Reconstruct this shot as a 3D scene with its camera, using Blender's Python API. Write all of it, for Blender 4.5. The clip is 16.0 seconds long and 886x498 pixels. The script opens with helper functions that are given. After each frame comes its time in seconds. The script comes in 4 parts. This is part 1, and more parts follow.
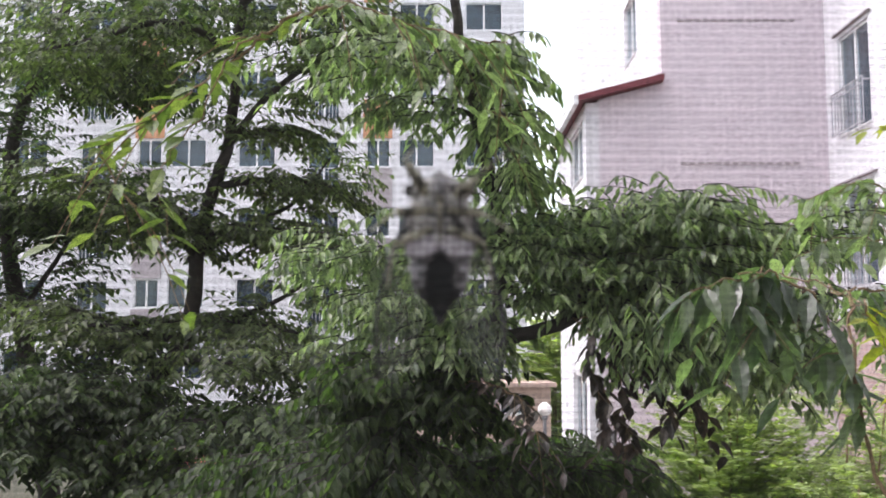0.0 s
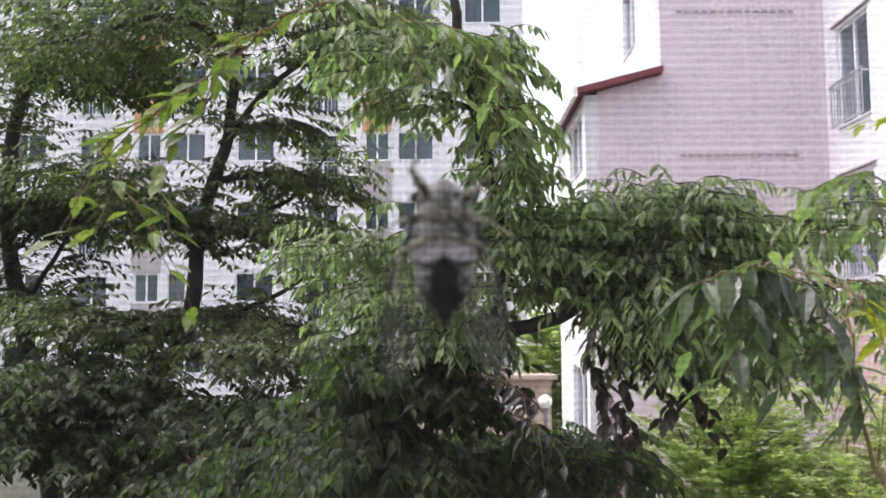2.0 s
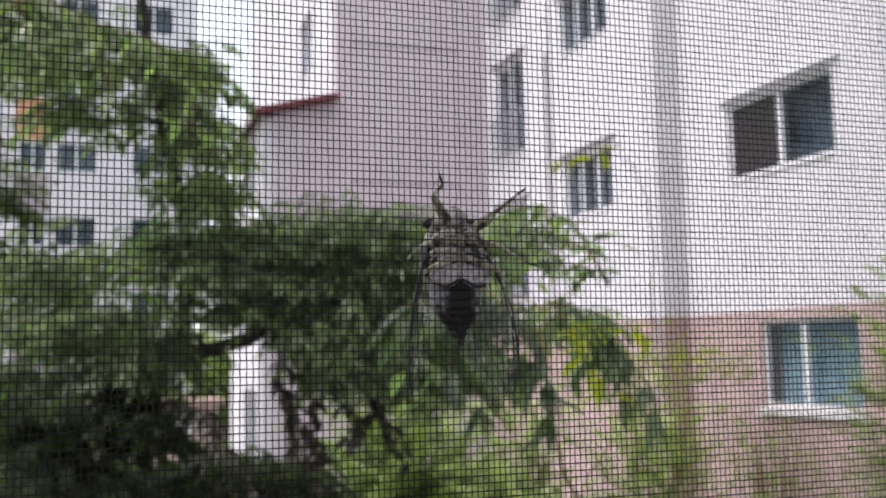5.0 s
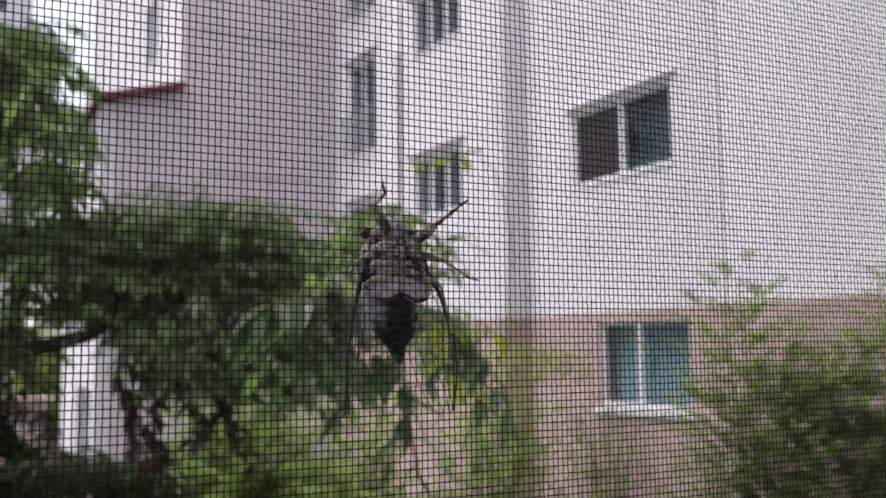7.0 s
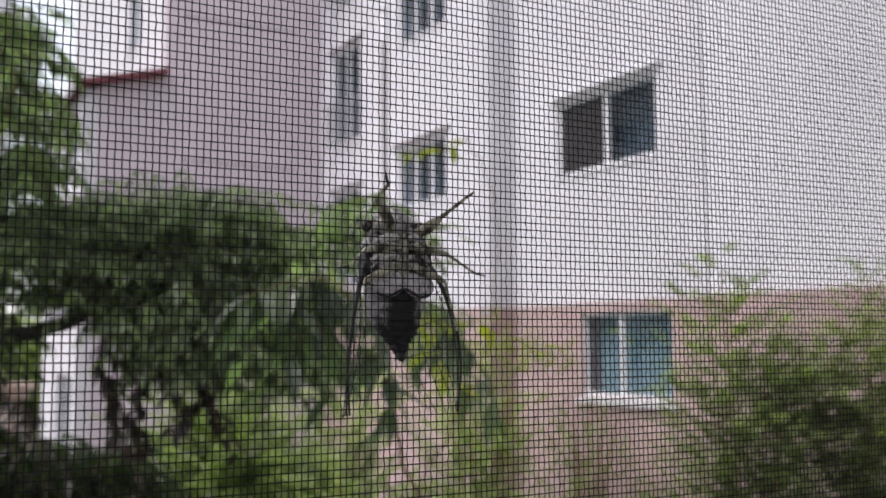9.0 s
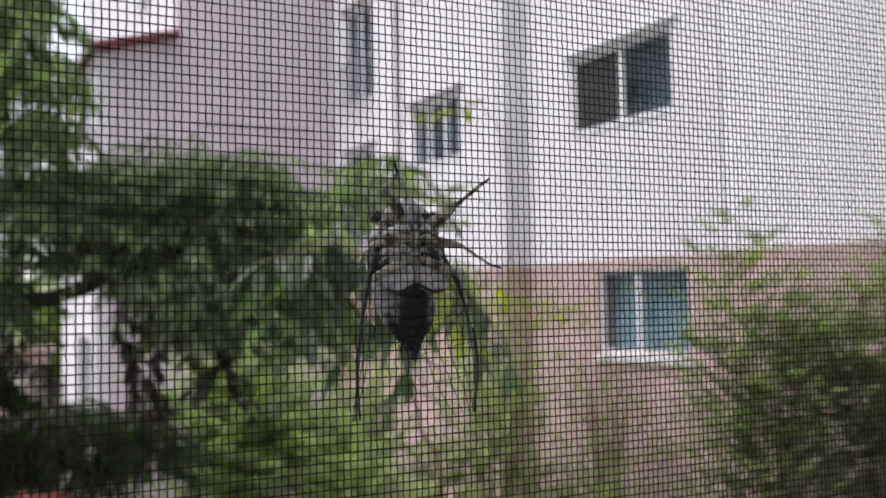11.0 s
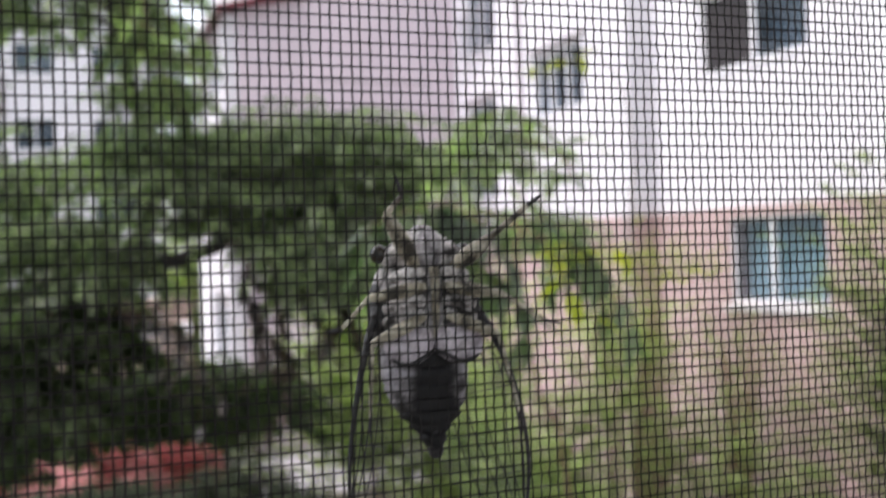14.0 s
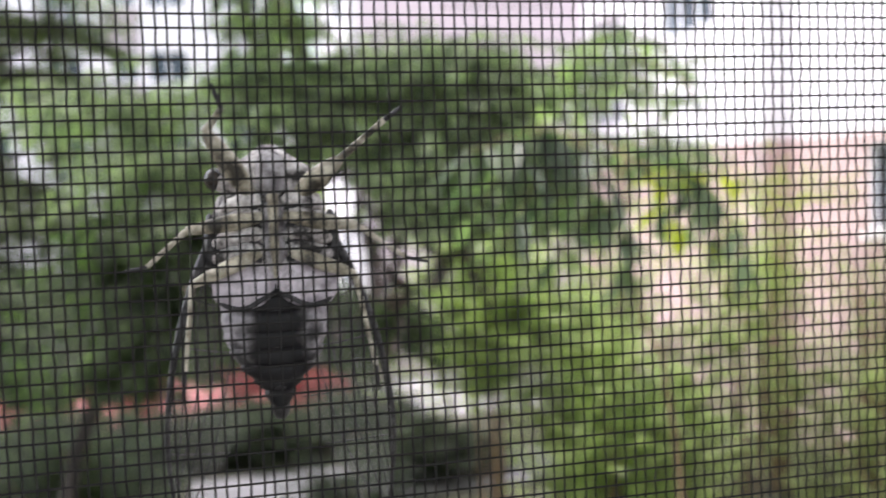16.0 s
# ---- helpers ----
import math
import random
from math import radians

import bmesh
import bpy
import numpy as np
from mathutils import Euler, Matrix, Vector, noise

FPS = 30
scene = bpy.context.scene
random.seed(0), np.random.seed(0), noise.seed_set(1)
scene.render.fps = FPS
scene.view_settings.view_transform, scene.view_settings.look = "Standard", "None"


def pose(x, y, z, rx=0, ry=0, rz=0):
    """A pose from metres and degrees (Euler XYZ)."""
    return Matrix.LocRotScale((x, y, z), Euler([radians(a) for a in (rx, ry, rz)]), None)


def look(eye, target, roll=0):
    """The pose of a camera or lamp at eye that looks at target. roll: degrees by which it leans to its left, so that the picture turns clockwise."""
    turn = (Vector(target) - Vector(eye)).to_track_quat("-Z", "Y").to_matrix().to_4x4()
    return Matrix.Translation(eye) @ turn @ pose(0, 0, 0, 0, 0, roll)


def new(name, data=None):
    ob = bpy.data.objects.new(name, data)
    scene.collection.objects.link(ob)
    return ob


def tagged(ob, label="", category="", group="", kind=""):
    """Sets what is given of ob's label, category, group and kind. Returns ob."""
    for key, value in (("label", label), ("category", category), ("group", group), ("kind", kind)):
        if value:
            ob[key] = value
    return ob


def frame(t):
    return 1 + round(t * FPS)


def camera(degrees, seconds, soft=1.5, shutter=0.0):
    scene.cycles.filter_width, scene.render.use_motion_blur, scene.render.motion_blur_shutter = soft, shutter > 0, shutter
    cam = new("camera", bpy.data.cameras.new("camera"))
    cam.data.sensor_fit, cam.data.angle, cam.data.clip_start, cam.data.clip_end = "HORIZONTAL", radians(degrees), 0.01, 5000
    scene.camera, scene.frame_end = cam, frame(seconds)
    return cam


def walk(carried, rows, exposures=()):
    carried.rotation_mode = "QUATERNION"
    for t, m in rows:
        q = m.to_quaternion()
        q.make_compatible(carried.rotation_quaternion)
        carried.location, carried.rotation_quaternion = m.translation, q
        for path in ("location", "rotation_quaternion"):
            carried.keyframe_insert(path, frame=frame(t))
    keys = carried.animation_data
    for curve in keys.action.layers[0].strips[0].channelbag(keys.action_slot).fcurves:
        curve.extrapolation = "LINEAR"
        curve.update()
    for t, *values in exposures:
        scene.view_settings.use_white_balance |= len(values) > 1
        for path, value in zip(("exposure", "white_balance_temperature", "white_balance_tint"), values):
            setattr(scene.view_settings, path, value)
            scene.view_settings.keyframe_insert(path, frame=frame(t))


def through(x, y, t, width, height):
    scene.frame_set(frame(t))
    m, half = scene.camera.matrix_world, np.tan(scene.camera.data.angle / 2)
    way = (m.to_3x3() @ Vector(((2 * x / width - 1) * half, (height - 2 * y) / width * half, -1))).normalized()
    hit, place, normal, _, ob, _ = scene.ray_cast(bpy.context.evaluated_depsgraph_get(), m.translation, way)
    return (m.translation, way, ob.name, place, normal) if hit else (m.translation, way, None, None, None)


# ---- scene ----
EYE = 3.6          # height of the insect on the screen above the ground
cam = camera(48.5, 16.0, 1.6, 0.5)
walk(cam, [
    (0, pose(0.0006, -0.1928, EYE + -0.0194, 95.72, 0.05, 0.00)),
    (0.5, pose(-0.0009, -0.2003, EYE + -0.0190, 95.64, 0.22, -0.01)),
    (1, pose(0.0001, -0.1973, EYE + -0.0184, 95.54, 0.20, -0.01)),
    (1.5, pose(0.0005, -0.1974, EYE + -0.0184, 95.46, 0.14, 0.01)),
    (2, pose(-0.0004, -0.2004, EYE + -0.0176, 95.31, 0.35, 0.01)),
    (2.5, pose(-0.0018, -0.1996, EYE + -0.0172, 95.15, 0.42, -0.06)),
    (3, pose(-0.0038, -0.2004, EYE + -0.0172, 95.06, 0.55, -1.02)),
    (3.5, pose(-0.0059, -0.1932, EYE + -0.0157, 94.94, 1.25, -3.35)),
    (4, pose(-0.0344, -0.2205, EYE + -0.0200, 95.30, 1.35, -7.68)),
    (4.5, pose(-0.0487, -0.2045, EYE + -0.0167, 95.58, 0.53, -13.47)),
    (5, pose(-0.0761, -0.2021, EYE + -0.0178, 96.34, 1.11, -19.09)),
    (7.5, pose(-0.0911, -0.1823, EYE + -0.0112, 95.77, 0.45, -28.37)),
    (8, pose(-0.0889, -0.1815, EYE + -0.0097, 95.21, -0.14, -27.97)),
    (8.5, pose(-0.0915, -0.1792, EYE + -0.0123, 95.62, 0.09, -28.89)),
    (11, pose(-0.0847, -0.1651, EYE + -0.0039, 93.09, 0.98, -28.14)),
    (11.5, pose(-0.0842, -0.1679, EYE + -0.0046, 91.77, 2.21, -27.04)),
    (12, pose(-0.0830, -0.1677, EYE + -0.0211, 90.31, 4.28, -26.19)),
    (12.5, pose(-0.0739, -0.1605, EYE + -0.0296, 90.10, 5.65, -24.38)),
    (13, pose(-0.0693, -0.1570, EYE + -0.0095, 89.91, 5.34, -24.04)),
    (13.5, pose(-0.0618, -0.1409, EYE + 0.0077, 90.70, 3.32, -22.56)),
    (14, pose(-0.0458, -0.1203, EYE + 0.0124, 90.40, 1.93, -20.82)),
    (14.5, pose(-0.0353, -0.1242, EYE + 0.0295, 88.06, 1.64, -19.21)),
    (15, pose(-0.0156, -0.1182, EYE + 0.0177, 85.99, 1.47, -17.97)),
    (15.5, pose(-0.0106, -0.1147, EYE + 0.0154, 86.32, 2.23, -15.79)),
    (15.9, pose(-0.0070, -0.1096, EYE + 0.0116, 86.40, 2.08, -14.06)),
    (16, pose(-0.0075, -0.1089, EYE + 0.0110, 86.41, 2.06, -13.66)),
], exposures=((0, 2.08), (3.8, 2.06), (5.0, 1.38), (7.5, 1.06), (11.5, 1.25), (12.5, 1.48), (13.0, 1.6), (14.0, 1.62), (14.5, 1.72), (16, 2.28)))

# the lens: a small aperture whose focus is pulled from the trees to the screen
focus = new("focus_target")
focus.empty_display_size = 0.01
cam.data.dof.use_dof = True
cam.data.dof.focus_object = focus
cam.data.dof.aperture_fstop = 29.0

# ---- world and sun: a bright overcast sky ----
world = bpy.data.worlds.new("world")
scene.world = world
world.use_nodes = True
wt = world.node_tree
sky = wt.nodes.new("ShaderNodeTexSky")
sky.sky_type = "NISHITA"
sky.sun_disc = False
sky.sun_elevation = radians(65)
sky.sun_rotation = radians(-76)
sky.air_density, sky.dust_density, sky.ozone_density = 1.0, 2.0, 1.0
veil = wt.nodes.new("ShaderNodeHueSaturation")
veil.inputs["Saturation"].default_value = 0.32
wt.links.new(sky.outputs[0], veil.inputs["Color"])
wt.links.new(veil.outputs[0], wt.nodes["Background"].inputs["Color"])
wt.nodes["Background"].inputs["Strength"].default_value = 0.15

sun = new("sun", bpy.data.lights.new("sun", "SUN"))
sun.data.energy, sun.data.angle, sun.data.color = 0.9, radians(40), (1.10, 0.94, 1.06)
sun.matrix_world = look((-6.0, -1.0, 12.0), (0, 0, 0))


# ---- materials ----
def material(name, build):
    m = bpy.data.materials.new(name)
    m.use_nodes = True
    build(m.node_tree, m.node_tree.nodes["Principled BSDF"])
    return m


def node(t, kind, **values):
    n = t.nodes.new(kind)
    for k, v in values.items():
        n.inputs[k.replace("_", " ")].default_value = v
    return n


def grain(t, scale, detail=4.0, where="Object"):
    c = t.nodes.new("ShaderNodeTexCoord")
    n = node(t, "ShaderNodeTexNoise", Scale=scale, Detail=detail)
    t.links.new(c.outputs[where], n.inputs["Vector"])
    return n.outputs["Fac"]


def ramp(t, fac, stops):
    r = t.nodes.new("ShaderNodeValToRGB")
    e = r.color_ramp.elements
    while len(e) < len(stops):
        e.new(0.5)
    for k, (p, c) in zip(e, stops):
        k.position, k.color = p, (*c, 1)
    t.links.new(fac, r.inputs[0])
    return r.outputs[0]


def bump(t, p, fac, strength, distance):
    b = node(t, "ShaderNodeBump", Strength=strength, Distance=distance)
    t.links.new(fac, b.inputs["Height"])
    t.links.new(b.outputs[0], p.inputs["Normal"])


def blend(t, fac, a, b, mode="MULTIPLY"):
    n = t.nodes.new("ShaderNodeMix")
    n.data_type, n.blend_type = "RGBA", mode
    if isinstance(fac, float):
        n.inputs[0].default_value = fac
    else:
        t.links.new(fac, n.inputs[0])
    for slot, v in ((6, a), (7, b)):
        if isinstance(v, tuple):
            n.inputs[slot].default_value = (*v, 1)
        else:
            t.links.new(v, n.inputs[slot])
    return n.outputs[2]


def mottled(name, a, b, fine, coarse, rough=0.8, relief=0.3, depth=0.005, metal=0.0, mid=None):
    """A surface whose colour wanders between a and b at two scales, with a fine relief."""
    def build(t, p):
        f = grain(t, fine)
        c = grain(t, coarse, 3.0)
        stops = [(0.3, a), (0.7, b)] if mid is None else [(0.28, a), (0.5, mid), (0.72, b)]
        col = blend(t, 0.5, ramp(t, f, stops), ramp(t, c, stops), "MIX")
        t.links.new(col, p.inputs["Base Color"])
        p.inputs["Roughness"].default_value, p.inputs["Metallic"].default_value = rough, metal
        bump(t, p, f, relief, depth)
    return material(name, build)


def leafy(name, dark, light, through, rough=0.45, gloss=0.9):
    """Leaves: each its own green, waxy above, light shining through the blade."""
    def build(t, p):
        g = t.nodes.new("ShaderNodeNewGeometry")
        o = t.nodes.new("ShaderNodeObjectInfo")
        add = t.nodes.new("ShaderNodeMath")
        add.operation = "ADD"
        t.links.new(g.outputs["Random Per Island"], add.inputs[0])
        t.links.new(o.outputs["Random"], add.inputs[1])
        half = t.nodes.new("ShaderNodeMath")
        half.operation = "FRACT"
        t.links.new(add.outputs[0], half.inputs[0])
        mid = tuple((a + b) / 2 for a, b in zip(dark, light))
        col = ramp(t, half.outputs[0], [(0.0, dark), (0.6, mid), (1.0, light)])
        n = grain(t, 60.0)
        col2 = blend(t, 0.35, col, ramp(t, n, [(0.3, (0.6, 0.6, 0.6)), (0.7, (1.2, 1.2, 1.0))]))
        t.links.new(col2, p.inputs["Base Color"])
        p.inputs["Roughness"].default_value = rough
        p.inputs["Specular IOR Level"].default_value = gloss
        tr = t.nodes.new("ShaderNodeBsdfTranslucent")
        t.links.new(blend(t, 1.0, col2, through), tr.inputs["Color"])
        mix = t.nodes.new("ShaderNodeMixShader")
        mix.inputs[0].default_value = 0.45
        out = t.nodes["Material Output"]
        t.links.new(p.outputs[0], mix.inputs[1])
        t.links.new(tr.outputs[0], mix.inputs[2])
        t.links.new(mix.outputs[0], out.inputs["Surface"])
    return material(name, build)


def clear(name, tint, rough=0.02):
    def build(t, p):
        p.inputs["Base Color"].default_value = (*tint, 1)
        p.inputs["Transmission Weight"].default_value = 1.0
        p.inputs["Roughness"].default_value = rough
        p.inputs["IOR"].default_value = 1.45
    return material(name, build)


M_PINK = mottled("pink_render", (0.57, 0.50, 0.535), (0.66, 0.585, 0.62), 40.0, 1.2, 0.9, 0.4, 0.004)
M_WHITE = mottled("white_render", (0.635, 0.625, 0.645), (0.735, 0.725, 0.745), 40.0, 0.8, 0.85, 0.3, 0.003)
M_WHITE_PALE = mottled("paler_white_render", (0.70, 0.695, 0.715), (0.79, 0.785, 0.805), 40.0, 0.8, 0.85, 0.3, 0.003)
M_ORANGE = mottled("orange_panel", (0.50, 0.25, 0.14), (0.58, 0.31, 0.18), 20.0, 1.5, 0.8)
M_GREY = mottled("grey_panel", (0.36, 0.32, 0.33), (0.42, 0.38, 0.39), 20.0, 1.5, 0.8)
M_ROOF = mottled("red_roof", (0.13, 0.025, 0.035), (0.19, 0.042, 0.052), 25.0, 3.0, 0.6)
M_FRAME = mottled("white_upvc", (0.72, 0.73, 0.74), (0.8, 0.8, 0.8), 30.0, 4.0, 0.4, 0.1, 0.001)
M_RAIL = mottled("steel_rail", (0.45, 0.45, 0.47), (0.58, 0.58, 0.6), 50.0, 6.0, 0.4, 0.2, 0.001, 0.6)
M_GLASS = clear("window_glass", (0.62, 0.74, 0.80))
# Dark sheet colour stands in for the unlit rooms behind the panes.
M_DIM_ROOM = mottled("dim_interior", (0.055, 0.068, 0.085), (0.11, 0.14, 0.165), 6.0, 1.0, 0.9)
# Pale blue-green paints the sky reflection of the brick-storey window.
M_SKY_SHEET = mottled("sky_reflection_sheet", (0.26, 0.36, 0.38), (0.40, 0.52, 0.52), 6.0, 1.0, 0.9)
M_BARK = mottled("dark_bark", (0.022, 0.02, 0.018), (0.06, 0.052, 0.045), 25.0, 6.0, 0.95, 1.0, 0.02)
M_TWIG = mottled("young_twig", (0.16, 0.10, 0.05), (0.26, 0.18, 0.10), 60.0, 9.0, 0.7)
M_STEM = mottled("green_stem", (0.08, 0.11, 0.035), (0.17, 0.19, 0.08), 60.0, 9.0, 0.7)
M_LEAF = leafy("zelkova_leaf", (0.095, 0.128, 0.078), (0.36, 0.425, 0.245), (1.45, 1.9, 0.82), 0.3)
# Dark leaves; on the low boughs this dark green stands in for shade.
M_LEAF_DARK_SHADE = leafy("dark_shade_leaf", (0.017, 0.029, 0.015), (0.085, 0.117, 0.05), (1.55, 2.1, 0.8), 0.55, 0.4)
M_LEAF_MID = leafy("canopy_leaf", (0.044, 0.062, 0.032), (0.168, 0.205, 0.092), (1.5, 1.95, 0.72), 0.42)
M_LEAF_NEAR = leafy("near_leaf", (0.045, 0.07, 0.046), (0.19, 0.24, 0.14), (1.5, 1.95, 0.8), 0.3)
M_LEAF_RED = leafy("purple_leaf", (0.028, 0.026, 0.024), (0.10, 0.075, 0.068), (1.3, 1.1, 0.9), 0.35)
# The bright green of leaves lit from behind is put into this colour.
M_LEAF_LIT = leafy("backlit_leaf", (0.11, 0.17, 0.045), (0.21, 0.27, 0.085), (1.25, 1.4, 0.6))
M_LEAF_YEL = leafy("yellow_leaf", (0.30, 0.36, 0.03), (0.42, 0.46, 0.06), (1.2, 1.3, 0.4))
M_SHRUB = leafy("shrub_leaf", (0.215, 0.28, 0.105), (0.46, 0.54, 0.245), (1.3, 1.55, 0.55))
M_SHRUB_DARK = leafy("shrub_leaf_dark", (0.13, 0.17, 0.072), (0.35, 0.40, 0.18), (1.35, 1.7, 0.55))
M_SHRUB_TIP = leafy("shrub_shoot", (0.17, 0.21, 0.06), (0.35, 0.39, 0.12), (1.3, 1.5, 0.5))
M_LEAF_PINK = leafy("red_hedge_leaf", (0.20, 0.04, 0.045), (0.50, 0.17, 0.165), (1.5, 0.8, 0.75))
# Azalea green darkened to carry the shade of the trees above.
M_AZALEA_SHADED = leafy("azalea_leaf_shaded", (0.010, 0.018, 0.009), (0.042, 0.056, 0.028), (1.4, 1.8, 0.7), 0.55, 0.35)
M_GROUND = mottled("earth", (0.03, 0.034, 0.02), (0.075, 0.072, 0.045), 3.0, 0.3, 0.95, 0.8, 0.05)
M_PATH = mottled("red_paving", (0.20, 0.075, 0.07), (0.30, 0.13, 0.12), 12.0, 0.8, 0.9)
M_KERB = mottled("kerb_stone", (0.10, 0.10, 0.105), (0.17, 0.17, 0.17), 25.0, 2.0, 0.9)
M_APRON = mottled("pale_concrete", (0.34, 0.335, 0.33), (0.46, 0.45, 0.445), 12.0, 0.7, 0.9)
M_KERBSTONE = mottled("kerb_block", (0.32, 0.32, 0.33), (0.46, 0.46, 0.46), 25.0, 2.0, 0.9)
M_LAMP = mottled("opal_globe", (0.72, 0.71, 0.68), (0.8, 0.79, 0.77), 8.0, 2.0, 0.3, 0.05, 0.001)
M_POST = mottled("lamp_post", (0.10, 0.10, 0.11), (0.18, 0.18, 0.19), 40.0, 3.0, 0.5)
M_WIRE = mottled("screen_fibre", (0.006, 0.0055, 0.005), (0.014, 0.012, 0.011), 900.0, 60.0, 0.8, 0.2, 0.0001)
M_WIRE.node_tree.nodes["Principled BSDF"].inputs["Specular IOR Level"].default_value = 0.4
M_ROOM = mottled("room_paint", (0.70, 0.69, 0.67), (0.78, 0.77, 0.75), 30.0, 1.0, 0.9, 0.2, 0.002)
M_FLOOR = mottled("room_floor", (0.42, 0.36, 0.30), (0.52, 0.46, 0.40), 14.0, 1.5, 0.6)


# ---- shapes ----
def mesh_of(name, bm, mat, smooth=False):
    me = bpy.data.meshes.new(name)
    bm.to_mesh(me)
    bm.free()
    for m in (mat if isinstance(mat, (list, tuple)) else [mat]):
        me.materials.append(m)
    if smooth:
        me.polygons.foreach_set("use_smooth", [True] * len(me.polygons))
    return me


def part(name, bm, mat, parent=None, label="", smooth=False):
    ob = new(name, mesh_of(name, bm, mat, smooth))
    if parent is not None:
        ob.parent = parent
    if label:
        ob["label"] = label
    return ob


def box(bm, x0, y0, z0, x1, y1, z1):
    v = [bm.verts.new((x, y, z)) for x in (x0, x1) for y in (y0, y1) for z in (z0, z1)]
    for f in ((0, 1, 3, 2), (4, 6, 7, 5), (0, 4, 5, 1), (2, 3, 7, 6), (0, 2, 6, 4), (1, 5, 7, 3)):
        bm.faces.new([v[i] for i in f])
    return bm


def boxes(*many):
    bm = bmesh.new()
    for b in many:
        box(bm, *b)
    return bm


def tube(bm, pts, radii, sides=8):
    """A tapered round limb through the points."""
    pts = [Vector(p) for p in pts]
    rings = []
    for i, p in enumerate(pts):
        d = (pts[min(i + 1, len(pts) - 1)] - pts[max(i - 1, 0)]).normalized()
        a = d.cross(Vector((0.31, 0.87, 0.38))).normalized()
        b = d.cross(a)
        r = radii[i]
        rings.append([bm.verts.new(p + (a * math.cos(k) + b * math.sin(k)) * r)
                      for k in (2 * math.pi * j / sides for j in range(sides))])
    for lo, hi in zip(rings, rings[1:]):
        for j in range(sides):
            bm.faces.new((lo[j], lo[(j + 1) % sides], hi[(j + 1) % sides], hi[j]))
    bm.faces.new(rings[0][::-1])
    bm.faces.new(rings[-1])
    return bm


def curve_points(pts, steps=5, wobble=0.0, rng=None):
    """A smooth run of points through pts (Catmull-Rom), a little crooked."""
    p = [Vector(q) for q in pts]
    p = [p[0] * 2 - p[1]] + p + [p[-1] * 2 - p[-2]]
    out = []
    for i in range(1, len(p) - 2):
        for s in range(steps):
            u = s / steps
            q = 0.5 * ((2 * p[i]) + (p[i + 1] - p[i - 1]) * u + (2 * p[i - 1] - 5 * p[i] + 4 * p[i + 1] - p[i + 2]) * u * u
                       + (3 * p[i] - p[i - 1] - 3 * p[i + 1] + p[i + 2]) * u ** 3)
            if rng and wobble:
                q = q + Vector([rng.uniform(-wobble, wobble) for _ in range(3)])
            out.append(q)
    out.append(p[-2])
    return out


def lathe(bm, profile, seg=20):
    """Turns (radius, height) pairs about z."""
    rings = [[bm.verts.new((r * math.cos(a), r * math.sin(a), z)) for a in (2 * math.pi * k / seg for k in range(seg))] for r, z in profile]
    for lo, hi in zip(rings, rings[1:]):
        for k in range(seg):
            bm.faces.new((lo[k], lo[(k + 1) % seg], hi[(k + 1) % seg], hi[k]))
    bm.faces.new(rings[0][::-1])
    bm.faces.new(rings[-1])
    return bm


def wall_panel(name, width, height, thick, openings, mat, m, parent=None):
    """A wall width x height in its own x and z, front at y = 0 and thick behind, with openings (x0, z0, x1, z1) right through it."""
    bm = bmesh.new()
    xs = sorted({0.0, width, *[o[0] for o in openings], *[o[2] for o in openings]})
    zs = sorted({0.0, height, *[o[1] for o in openings], *[o[3] for o in openings]})
    hole = lambda x, z: any(o[0] < x < o[2] and o[1] < z < o[3] for o in openings)
    solid = {}
    for i in range(len(xs) - 1):
        for j in range(len(zs) - 1):
            solid[i, j] = not hole((xs[i] + xs[i + 1]) / 2, (zs[j] + zs[j + 1]) / 2)
    quad = lambda *p: bm.faces.new([bm.verts.new(q) for q in p])
    for (i, j), s in solid.items():
        if not s:
            continue
        a, b, c, d = xs[i], xs[i + 1], zs[j], zs[j + 1]
        quad((a, 0, c), (b, 0, c), (b, 0, d), (a, 0, d))
        quad((b, thick, c), (a, thick, c), (a, thick, d), (b, thick, d))
        if not solid.get((i - 1, j)):
            quad((a, thick, c), (a, 0, c), (a, 0, d), (a, thick, d))
        if not solid.get((i + 1, j)):
            quad((b, 0, c), (b, thick, c), (b, thick, d), (b, 0, d))
        if not solid.get((i, j - 1)):
            quad((a, thick, c), (b, thick, c), (b, 0, c), (a, 0, c))
        if not solid.get((i, j + 1)):
            quad((a, 0, d), (b, 0, d), (b, thick, d), (a, thick, d))
    bmesh.ops.remove_doubles(bm, verts=bm.verts, dist=1e-5)
    ob = part(name, bm, mat, parent)
    ob.matrix_basis = m
    return ob


